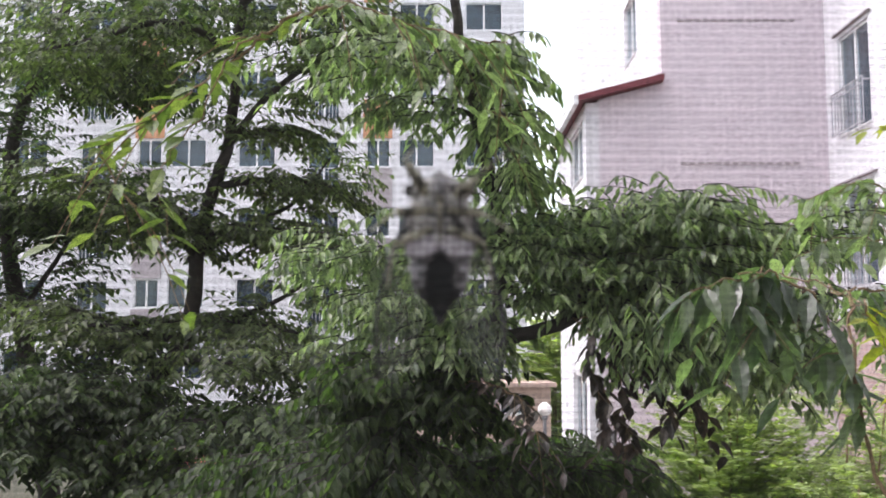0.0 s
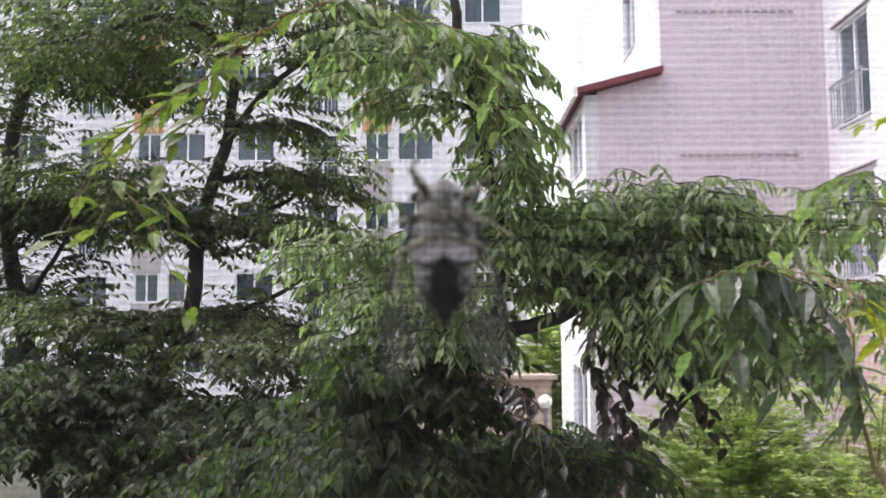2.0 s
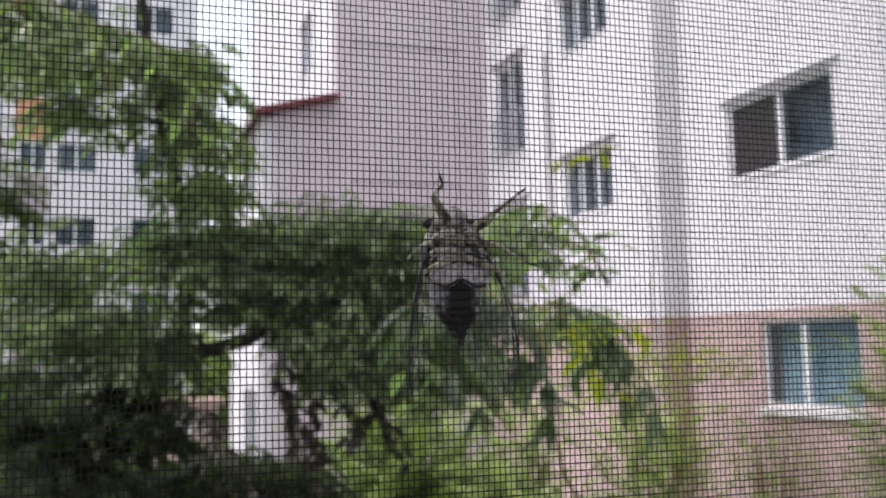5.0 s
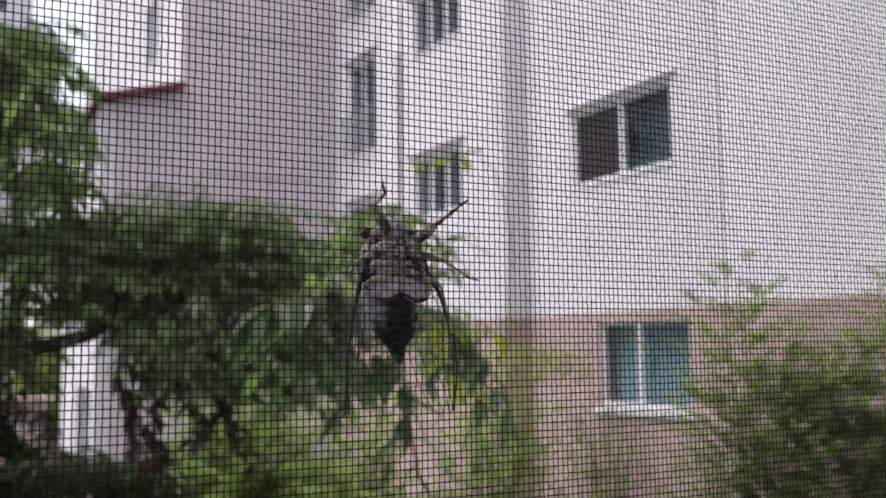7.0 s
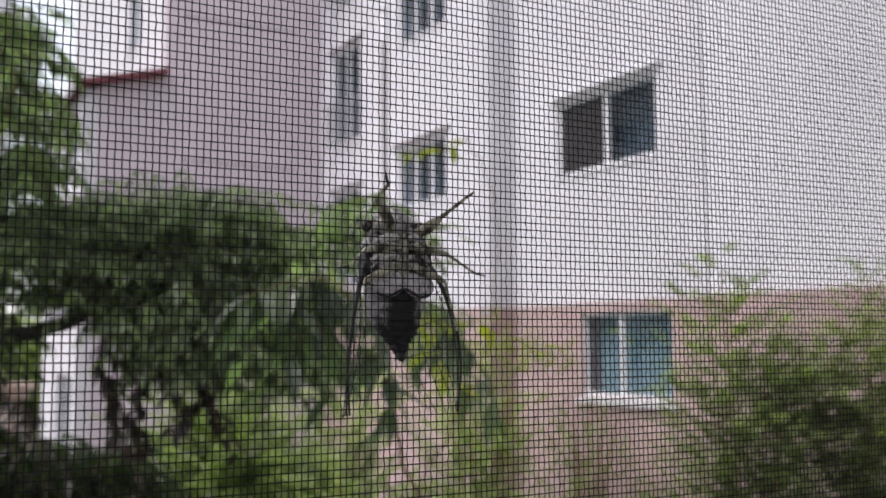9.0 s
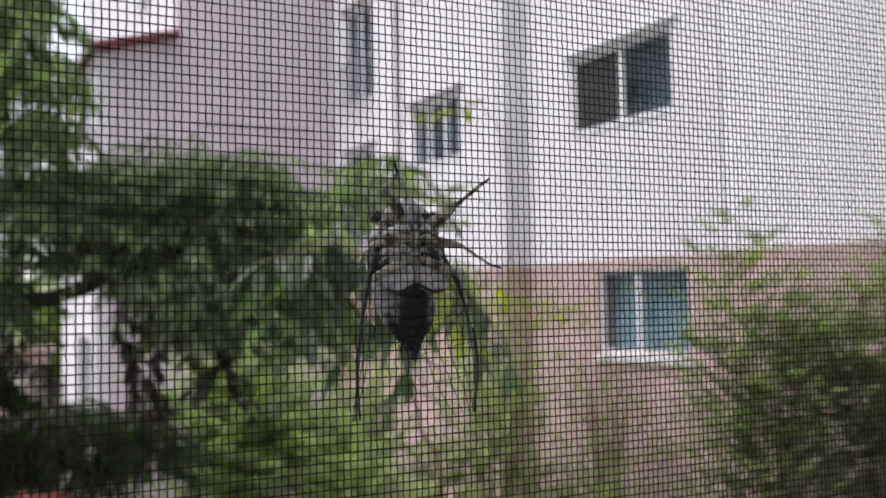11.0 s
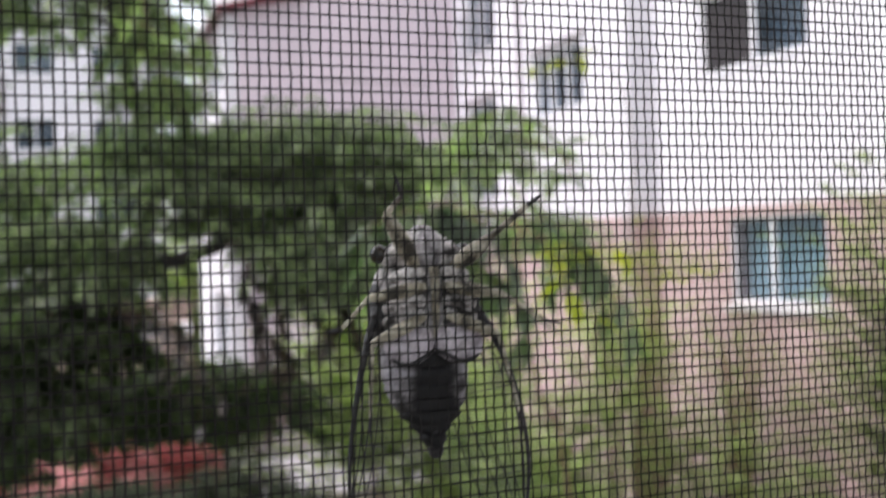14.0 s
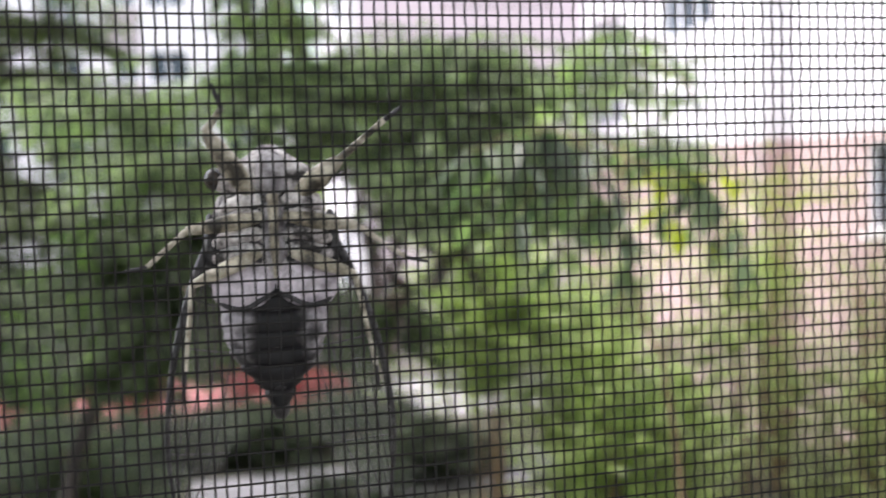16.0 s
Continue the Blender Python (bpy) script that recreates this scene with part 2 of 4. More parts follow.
def window_unit(parent, w, h, m, rail=False, lights=2, mid=None, blind=None, hood=False, screen=False):
    """A sliding window: frame and mullion, panes and a sill, in an opening w x h whose lower corner is m's origin; +y goes inwards."""
    fw = 0.045
    xs = [fw] + [w * (mid if mid and lights == 2 else k / lights) for k in range(1, lights)] + [w - fw]
    clear_of = [(a + (0.0 if a == xs[0] else 0.035), fw, b - (0.0 if b == xs[-1] else 0.035), h - fw) for a, b in zip(xs, xs[1:])]
    win = wall_panel("window", w, h, 0.06, clear_of, M_FRAME, m @ pose(0, 0.05, 0), parent)
    win.data.transform(Matrix.Translation((0, 0.05, 0)))
    win.matrix_basis = m
    for a, b in zip(xs, xs[1:]):
        pane = part("pane", boxes((a + 0.03, 0.078, fw, b - 0.03, 0.084, h - fw)), M_GLASS, win)
        pane.visible_shadow = False
    part("sill", boxes((-0.02, -0.025, -0.03, w + 0.02, 0.05, -0.002)), M_FRAME, win)
    if hood:
        part("drip_strip", boxes((-0.14, -0.06, h + 0.07, w + 0.14, -0.001, h + 0.10)), M_DASH if not screen else M_FRAME, win, "thin grey drip strip over the window")
    if screen:
        part("fly_screen", boxes((fw, 0.052, fw, xs[1] - 0.02, 0.056, h - fw)), M_SCREEN, win, "dark grey fly screen over one pane")
    # Sheet behind the panes: dark for the unlit room, pale for reflected sky.
    part("blind", boxes((-0.2, 0.30, -0.2, w + 0.2, 0.315, h + 0.2)), blind or M_DIM_ROOM, win)
    if rail:
        rh = h * 0.43
        for z0, z1 in ((rh - 0.03, rh), (-0.02, 0.01), (rh * 0.82, rh * 0.82 + 0.02)):
            part("rail", boxes((-0.03, -0.16, z0, w + 0.03, -0.125, z1)), M_RAIL, win)
        n = max(4, int(w / 0.13))
        bar = mesh_of("baluster", boxes((0, -0.15, 0.01, 0.018, -0.13, rh - 0.03)), M_RAIL)
        for k in range(n + 1):
            ob = new("baluster", bar)
            ob.parent = win
            ob.location = (-0.02 + (w + 0.02) * k / n, 0, 0)
        for x in (-0.03, w + 0.01):
            part("bracket", boxes((x, -0.125, rh * 0.9, x + 0.02, 0.0, rh * 0.9 + 0.03)), M_RAIL, win)
    return win


# ---- ground ----
bm = bmesh.new()
n = 60
grid = [[bm.verts.new((x, y, 0.0)) for x in [(-1500 if i == 0 else 1500 if i == n else -60 + 120 * i / n) for i in range(n + 1)]]
        for y in [(-1500 if j == 0 else 3000 if j == n else -20 + 120 * j / n) for j in range(n + 1)]]
for j in range(n):
    for i in range(n):
        bm.faces.new((grid[j][i], grid[j][i + 1], grid[j + 1][i + 1], grid[j + 1][i]))
ground = tagged(part("ground", bm, M_GROUND), "bare dark earth and thin grass under the trees", "ground", kind="structure")

tagged(part("pavement", boxes((-26, 15.4, 0.004, 2.4, 19.8, 0.05)), M_PATH), "red paved footpath between the apartment blocks", "pavement", kind="structure")
tagged(part("pavement", boxes((-0.35, 11.0, 0.004, 4.4, 12.4, 0.05)), M_KERB), "pale concrete pavement beside the red path", "pavement", kind="structure")
tagged(part("pavement", boxes((2.5, 14.8, 0.004, 7.2, 18.2, 0.045)), M_APRON), "pale concrete apron at the foot of the gable", "pavement", kind="structure")
kerb = tagged(new("kerb"), "pale concrete kerb along the red footpath", "kerb", kind="structure")
kb = mesh_of("kerb_stone", boxes((0.004, 0, 0, 0.996, 0.15, 0.15)), M_KERBSTONE)
for i in range(28):
    s = new("kerb_stone", kb)
    s.parent = kerb
    s.location = (-26 + i, 15.22, 0.0)


# ---- the near apartment block: gable, annex and long side wall ----
def apartment_block():
    top = EYE + 15.0
    b = tagged(new("apartment_building"), "white and pink rendered apartment block on a brick ground storey", "building")
    base = EYE + 0.50
    side = pose(7.35, 18.6, base, 0, 0, -90)
    tall = [(0.93, z - 0.50, 2.25, z - 0.50 + 1.83) for z in (1.05, 3.85, 6.65, 9.45)]
    stair = [(3.85, z - 0.50, 5.5, z - 0.50 + 1.0) for z in (2.27, 5.12, 7.95, 10.75)]
    wall_panel("side_wall", 6.8, top - base, 0.3, tall + stair, M_WHITE, side, b)
    for o in tall:
        window_unit(b, 1.32, 1.83, side @ pose(o[0], 0, o[1]), True, hood=True)
    for o in stair:
        window_unit(b, 1.65, 1.0, side @ pose(o[0], 0, o[1]), lights=3, hood=True)
    brick = wall_panel("brick_base", 6.8, base - 0.004, 0.3, [], M_BRICKWALL, pose(7.33, 18.6, 0, 0, 0, -90), b)
    wall_panel("return_wall", 0.40, top - base, 0.3, [], M_WHITE, pose(7.35, 11.79, base, 0, 0, 0), b)
    wall_panel("brick_return", 0.40, base - 0.004, 0.3, [], M_BRICKWALL, pose(7.33, 11.77, 0, 0, 0, 0), b)
    near = pose(7.75, 11.8, base, 0, 0, -90)
    wide = [(1.13, z - 0.50, 3.12, z - 0.50 + 1.0) for z in (2.23, 5.05, 7.87)]
    wall_panel("near_wall", 3.9, top - base, 0.3, wide, M_WHITE, near, b)
    wall_panel("set_back_wall", 8.48, top - base, 0.3, [], M_WHITE_PALE, pose(7.77, 7.89, base, 0, 0, -90), b)
    for o in wide:
        window_unit(b, 1.99, 1.0, near @ pose(o[0], 0, o[1]), hood=True, screen=True)
    low = pose(7.73, 11.78, 0, 0, 0, -90)
    o = (1.60, EYE - 0.69, 3.31, EYE + 0.37)
    wall_panel("brick_front", 12.4, base - 0.004, 0.3, [o], M_BRICKWALL, low, b)
    window_unit(b, 1.71, 1.06, low @ pose(o[0], 0, o[1]), mid=0.44, blind=M_SKY_SHEET)
    part("window_ledge", boxes((1.5, -0.05, EYE - 0.78, 3.41, -0.002, EYE - 0.74)), M_FRAME, b).matrix_basis = low
    # rain pipe on the side wall: white above, pinkish grey below
    for z0, z1, m in ((EYE + 5.3, top - 0.1, M_FRAME), (EYE + 0.55, EYE + 5.28, M_PIPE)):
        pipe = part("rain_pipe", lathe(bmesh.new(), [(0.05, z0), (0.05, z0 + 0.06), (0.042, z0 + 0.07), (0.042, z1 - 0.01), (0.05, z1)], 12), m, b, "thin round rain pipe", True)
        pipe.location = (7.29, 15.22, 0)
    for z in (1.6, 3.6, 5.9, 8.4):
        part("pipe_clip", boxes((7.24, 15.16, EYE + z, 7.349, 15.28, EYE + z + 0.03)), M_RAIL, b)
    # gable
    g = wall_panel("gable_wall", 3.145, top, 0.3, [], M_PINK, pose(4.2, 18.25, 0), b)
    for z in (0.66, 3.46, 6.26, 9.06):
        for k in range(14):
            part("joint_plate", boxes((0.32 + 0.165 * k, -0.02, EYE + z - 0.025, 0.43 + 0.165 * k, 0.001, EYE + z + 0.02)), M_DASH, g)
    hi = pose(4.22, 22.6, 0, 0, 0, -90)
    ow = [(0.5, EYE + z, 1.9, EYE + z + 1.4) for z in (6.4, 9.2)]
    wall_panel("gable_side", 4.04, top, 0.3, ow, M_WHITE, hi, b)
    for o in ow:
        window_unit(b, 1.4, 1.4, hi @ pose(o[0], 0, o[1]))
    # lower annex with its red roof
    bm = bmesh.new()
    for y in (18.252, 18.55):
        v = [bm.verts.new(p) for p in ((2.98, y, 0), (4.198, y, 0), (4.198, y, EYE + 5.02), (2.98, y, EYE + 4.70))]
        bm.faces.new(v)
    bm.verts.ensure_lookup_table()
    for i in range(4):
        j = (i + 1) % 4
        bm.faces.new([bm.verts[k] for k in (i, i + 4, j + 4, j)])
    part("annex_wall", bm, M_PINK, b)
    an = pose(2.73, 22.7, 0, 0, 0, -90)
    ao = [(2.15, EYE + 3.3, 4.0, EYE + 4.4), (2.15, EYE + 0.55, 4.0, EYE + 1.65), (2.15, EYE - 2.0, 4.05, EYE - 0.55)]
    wall_panel("annex_side", 4.44, EYE + 4.64, 0.25, ao, M_WHITE, an, b)
    for o in ao:
        window_unit(b, o[2] - o[0], o[3] - o[1], an @ pose(o[0], 0, o[1]))
    bm = bmesh.new()
    prof = [(2.57, 4.62), (4.198, 5.03), (4.198, 5.15), (2.57, 4.73)]
    lo = [bm.verts.new((x, 18.0, EYE + z)) for x, z in prof]
    hi2 = [bm.verts.new((x, 22.9, EYE + z)) for x, z in prof]
    bm.faces.new(lo)
    bm.faces.new(hi2[::-1])
    for i in range(4):
        j = (i + 1) % 4
        bm.faces.new((lo[i], hi2[i], hi2[j], lo[j]))
    bmesh.ops.recalc_face_normals(bm, faces=bm.faces)
    part("annex_roof", bm, M_ROOF, b, "dark red sheet roof with a sloping verge")
    part("eave_gutter", boxes((2.48, 18.02, EYE + 4.56, 2.565, 22.9, EYE + 4.75)), M_FRAME, b)
    # closing walls and flat roof
    part("main_roof", boxes((4.1, 18.9, top, 16.0, 30.0, top + 0.3), (7.0, -0.7, top, 16.0, 18.9, top + 0.3)), M_GREY, b)
    part("back_wall", boxes((15.7, -0.6, 0, 16.0, 30, top), (4.22, 29.7, 0, 15.7, 30, top), (4.22, 22.6, 0, 4.5, 29.7, top),
                            (7.75, -0.9, 0, 15.7, -0.6, top), (2.8, 22.7, 0, 4.2, 22.95, EYE + 4.7)), M_WHITE, b)
    part("floor_slab", boxes(*[(8.06, 0, EYE + z, 15.7, 18.5, EYE + z + 0.15) for z in (0.45, 3.25, 6.05, 8.85)]), M_GREY, b)
    return b


def brickwork(t, p):
    c = t.nodes.new("ShaderNodeTexCoord")
    s = t.nodes.new("ShaderNodeSeparateXYZ")
    t.links.new(c.outputs["Object"], s.inputs[0])
    v = t.nodes.new("ShaderNodeCombineXYZ")
    t.links.new(s.outputs["X"], v.inputs["X"])
    t.links.new(s.outputs["Z"], v.inputs["Y"])
    b = node(t, "ShaderNodeTexBrick", Scale=1.0, Mortar_Size=0.008, Brick_Width=0.21, Row_Height=0.07, Bias=-0.2)
    b.inputs["Color1"].default_value = (0.41, 0.285, 0.27, 1)
    b.inputs["Color2"].default_value = (0.51, 0.375, 0.355, 1)
    b.inputs["Mortar"].default_value = (0.50, 0.435, 0.415, 1)
    t.links.new(v.outputs[0], b.inputs["Vector"])
    col = blend(t, 0.5, b.outputs["Color"], ramp(t, grain(t, 1.3), [(0.3, (0.75, 0.75, 0.75)), (0.7, (1.15, 1.12, 1.1))]))
    t.links.new(col, p.inputs["Base Color"])
    p.inputs["Roughness"].default_value = 0.9
    inv = t.nodes.new("ShaderNodeMath")
    inv.operation = "SUBTRACT"
    inv.inputs[0].default_value = 1.0
    t.links.new(b.outputs["Fac"], inv.inputs[1])
    bump(t, p, inv.outputs[0], 0.6, 0.006)


M_BRICKWALL = material("brick_wall", brickwork)
M_PIPE = mottled("dull_pipe", (0.54, 0.49, 0.51), (0.62, 0.57, 0.59), 20.0, 1.0, 0.7)
M_SCREEN = mottled("fly_screen", (0.018, 0.016, 0.017), (0.034, 0.03, 0.031), 60.0, 2.0, 0.8)
M_DASH = mottled("joint_plate", (0.26, 0.22, 0.23), (0.33, 0.29, 0.30), 30.0, 4.0, 0.8)
apartment_block()


# ---- the far apartment block ----
def far_block():
    b = tagged(new("apartment_building"), "distant white apartment block with orange and grey panels", "building")
    w, h, left, y = 29.3, EYE + 18.6, -26.0, 38.5
    front = pose(left, y, 0)
    holes, units, panels = [], [], []
    for k in range(4):
        x0 = -3.18 - 9.1 * k - left + 9.1
        for s in range(-4, 4):
            z = EYE + 7.15 + 2.8 * s
            if z < 0.6:
                continue
            for dx, ww, dz, hh, rail in ((-2.2, 1.25, -0.9, 1.95, True), (0.12, 0.95, 0, 1.12, False), (1.42, 1.42, 0, 1.14, False), (-5.0, 1.5, 0.0, 1.14, False)):
                x = x0 + dx
                if 0.2 < x and x + ww < w - 0.2:
                    holes.append((x, z + dz, x + ww, z + dz + hh))
                    units.append((x, z + dz, ww, hh, rail))
            if 0.2 < x0 and x0 + 1.2 < w - 0.1:
                panels.append((x0, z + 1.16, z + 2.74, s))
    wall_panel("front_wall", w, h, 0.3, holes, M_WHITE, front, b)
    for x, z, ww, hh, rail in units:
        window_unit(b, ww, hh, front @ pose(x, 0, z), rail)
    for x, z0, z1, s in panels:
        part("spandrel_panel", boxes((left + x, y - 0.05, z0, left + x + 1.16, y + 0.01, z1)), M_ORANGE if s > -1 else M_GREY, b)
    part("shell", boxes((left, y + 0.3, 0, left + 0.3, y + 10, h), (left + w - 0.3, y + 0.3, 0, left + w, y + 10, h),
                        (left + 0.3, y + 9.7, 0, left + w - 0.3, y + 10, h)), M_WHITE, b)
    part("roof", boxes((left - 0.3, y - 0.3, h, left + w + 0.3, y + 10.3, h + 0.35)), M_GREY, b)
    part("floor_slab", boxes(*[(left + 0.3, y + 0.3, EYE + 6.0 + 2.8 * s, left + w - 0.3, y + 9.7, EYE + 6.15 + 2.8 * s) for s in range(-3, 3)]), M_GREY, b)


far_block()


def low_house():
    b = tagged(new("service_building"), "low beige brick building beside the footpath", "building")
    m = pose(-1.05, 27.0, 0)
    o = (2.6, 1.75, 3.3, 2.3)
    wall_panel("front_wall", 4.0, EYE - 1.1, 0.25, [o], M_BEIGE, m, b)
    window_unit(b, 0.7, 0.55, m @ pose(o[0], 0, o[1]))
    part("shell", boxes((-1.05, 27.25, 0, -0.8, 31, EYE - 1.1), (2.7, 27.25, 0, 2.95, 31, EYE - 1.1), (-0.8, 30.75, 0, 2.7, 31, EYE - 1.1)), M_BEIGE, b)
    part("roof", boxes((-1.2, 26.8, EYE - 1.098, 3.1, 31.2, EYE - 0.98)), M_BEIGE, b)
    c = tagged(new("planter_wall"), "long low beige brick planter wall by the path", "wall")
    part("wall_body", boxes((-16, 12.2, 0, -5.6, 12.5, 1.35)), M_BEIGE, c)
    part("coping", boxes((-16.05, 12.15, 1.352, -5.55, 12.55, 1.42)), M_KERB, c)


M_BEIGE = mottled("beige_block", (0.40, 0.30, 0.25), (0.50, 0.39, 0.33), 14.0, 1.2, 0.9)
low_house()


def street_lamp(x, y, h):
    b = tagged(new("street_lamp"), "park lamp with a white opal globe on a thin dark post", "lamp")
    b.location = (x, y, 0)
    part("post", lathe(bmesh.new(), [(0.09, 0), (0.09, 0.3), (0.05, 0.4), (0.04, h - 0.16), (0.07, h - 0.12), (0.07, h - 0.05)], 14), M_POST, b)
    r = 0.155
    part("globe", lathe(bmesh.new(), [(max(0.01, r * math.sin(a)), h + 0.09 - r * math.cos(a)) for a in (math.pi * k / 14 for k in range(15))], 24), M_LAMP, b, "white opal globe", True)


street_lamp(2.27, 22.0, EYE - 1.48)


# ---- trees ----
LEAF = np.array([(0, 0, 0), (0.3, 0.15, 0.05), (0.3, -0.15, 0.05), (0.45, 0, -0.01), (0.64, 0.105, 0.02), (0.64, -0.105, 0.02), (1, 0, -0.1)])
LEAF_FACES = np.array([(0, 3, 1), (0, 2, 3), (3, 4, 1), (3, 2, 5), (3, 6, 4), (3, 5, 6)])


class Foliage:
    """Gathers leaves and twigs; each twig is a drooping spray with leaves on both sides."""

    def __init__(self, seed):
        self.rng = random.Random(seed)
        self.leaves, self.twigs = [], bmesh.new()

    def leaf(self, p, d, n, size):
        d = d.normalized()
        s = d.cross(n).normalized()
        n = s.cross(d)
        self.leaves.append((p, d, s, n, size))

    def spray(self, p, way, length, count, size, droop=0.5, hang=0.6, thick=0.003):
        r = self.rng
        pts, q, d = [p], p, way.normalized()
        for k in range(4):
            d = (d + Vector((r.uniform(-.15, .15), r.uniform(-.15, .15), -droop * 0.35))).normalized()
            q = q + d * (length / 4)
            pts.append(q)
        tube(self.twigs, pts, [thick, thick * .8, thick * .65, thick * .5, thick * .3], 3)
        for k in range(count):
            u = (k + 0.6) / count * 3.999
            i = int(u)
            at = pts[i].lerp(pts[i + 1], u - i)
            run = (pts[i + 1] - pts[i]).normalized()
            out = run.cross(Vector((0, 0, 1)))
            if out.length < 0.1:
                out = Vector((1, 0, 0))
            out = out.normalized() * (1 if k % 2 else -1)
            ld = run * r.uniform(0.3, 0.7) + out * r.uniform(0.5, 1.0) + Vector((0, 0, -hang * r.uniform(0.5, 1.5)))
            nn = Vector((r.uniform(-.5, .5), r.uniform(-.5, .5), 1))
            self.leaf(at, ld, nn, size * r.uniform(0.65, 1.15))

    def bough(self, pts, spread, twigs, leaf, length=0.32, per=10, up=0.1, hang=0.6, flat=0.62):
        r = self.rng
        run = curve_points(pts, 6)
        for k in range(twigs):
            u = r.random() ** 0.8 * (len(run) - 1.001)
            i = int(u)
            p = run[i].lerp(run[i + 1], u - i)
            off = Vector((r.gauss(0, spread), r.gauss(0, spread * 1.3), r.gauss(0, spread * flat)))
            way = Vector((off.x, off.y, 0)).normalized() * 0.8 + (run[i + 1] - run[i]).normalized() * 0.5 + Vector((0, 0, up))
            self.spray(p + off * 0.7, way, length * r.uniform(0.6, 1.2), max(4, int(per * r.uniform(0.7, 1.2))), leaf, hang=hang)

    def crown(self, name, mat, parent, twig_mat=None, wide=1.0):
        n = len(self.leaves)
        P = np.array([l[0] for l in self.leaves])
        D, S, N = (np.array([l[i] for l in self.leaves]) for i in (1, 2, 3))
        Z = np.array([l[4] for l in self.leaves])
        v = P[:, None] + Z[:, None, None] * (LEAF[None, :, 0, None] * D[:, None] + LEAF[None, :, 1, None] * wide * S[:, None] + LEAF[None, :, 2, None] * N[:, None])
        f = (LEAF_FACES[None] + 7 * np.arange(n)[:, None, None]).reshape(-1, 3)
        me = bpy.data.meshes.new(name)
        me.from_pydata(v.reshape(-1, 3).tolist(), [], f.tolist())
        me.materials.append(mat)
        ob = tagged(new(name, me), kind="stuff")
        ob.parent = parent
        if len(self.twigs.verts):
            tagged(part("fine_twig", self.twigs, twig_mat or M_BARK, parent), kind="stuff")
        return ob


def up(pts, k=1.0):
    return [(x * k, y * k, EYE + z * k) for x, y, z in pts]


KA, KS, KB = 1.25, 1.25, 0.8


def limb(parent, name, pts, r0, r1, seed, mat=None):
    rng = random.Random(seed)
    run = curve_points(pts, 6, r0 * 0.12, rng)
    rad = [r0 + (r1 - r0) * i / (len(run) - 1) for i in range(len(run))]
    return part(name, tube(bmesh.new(), run, rad, 9), mat or M_BARK, parent, "", True)


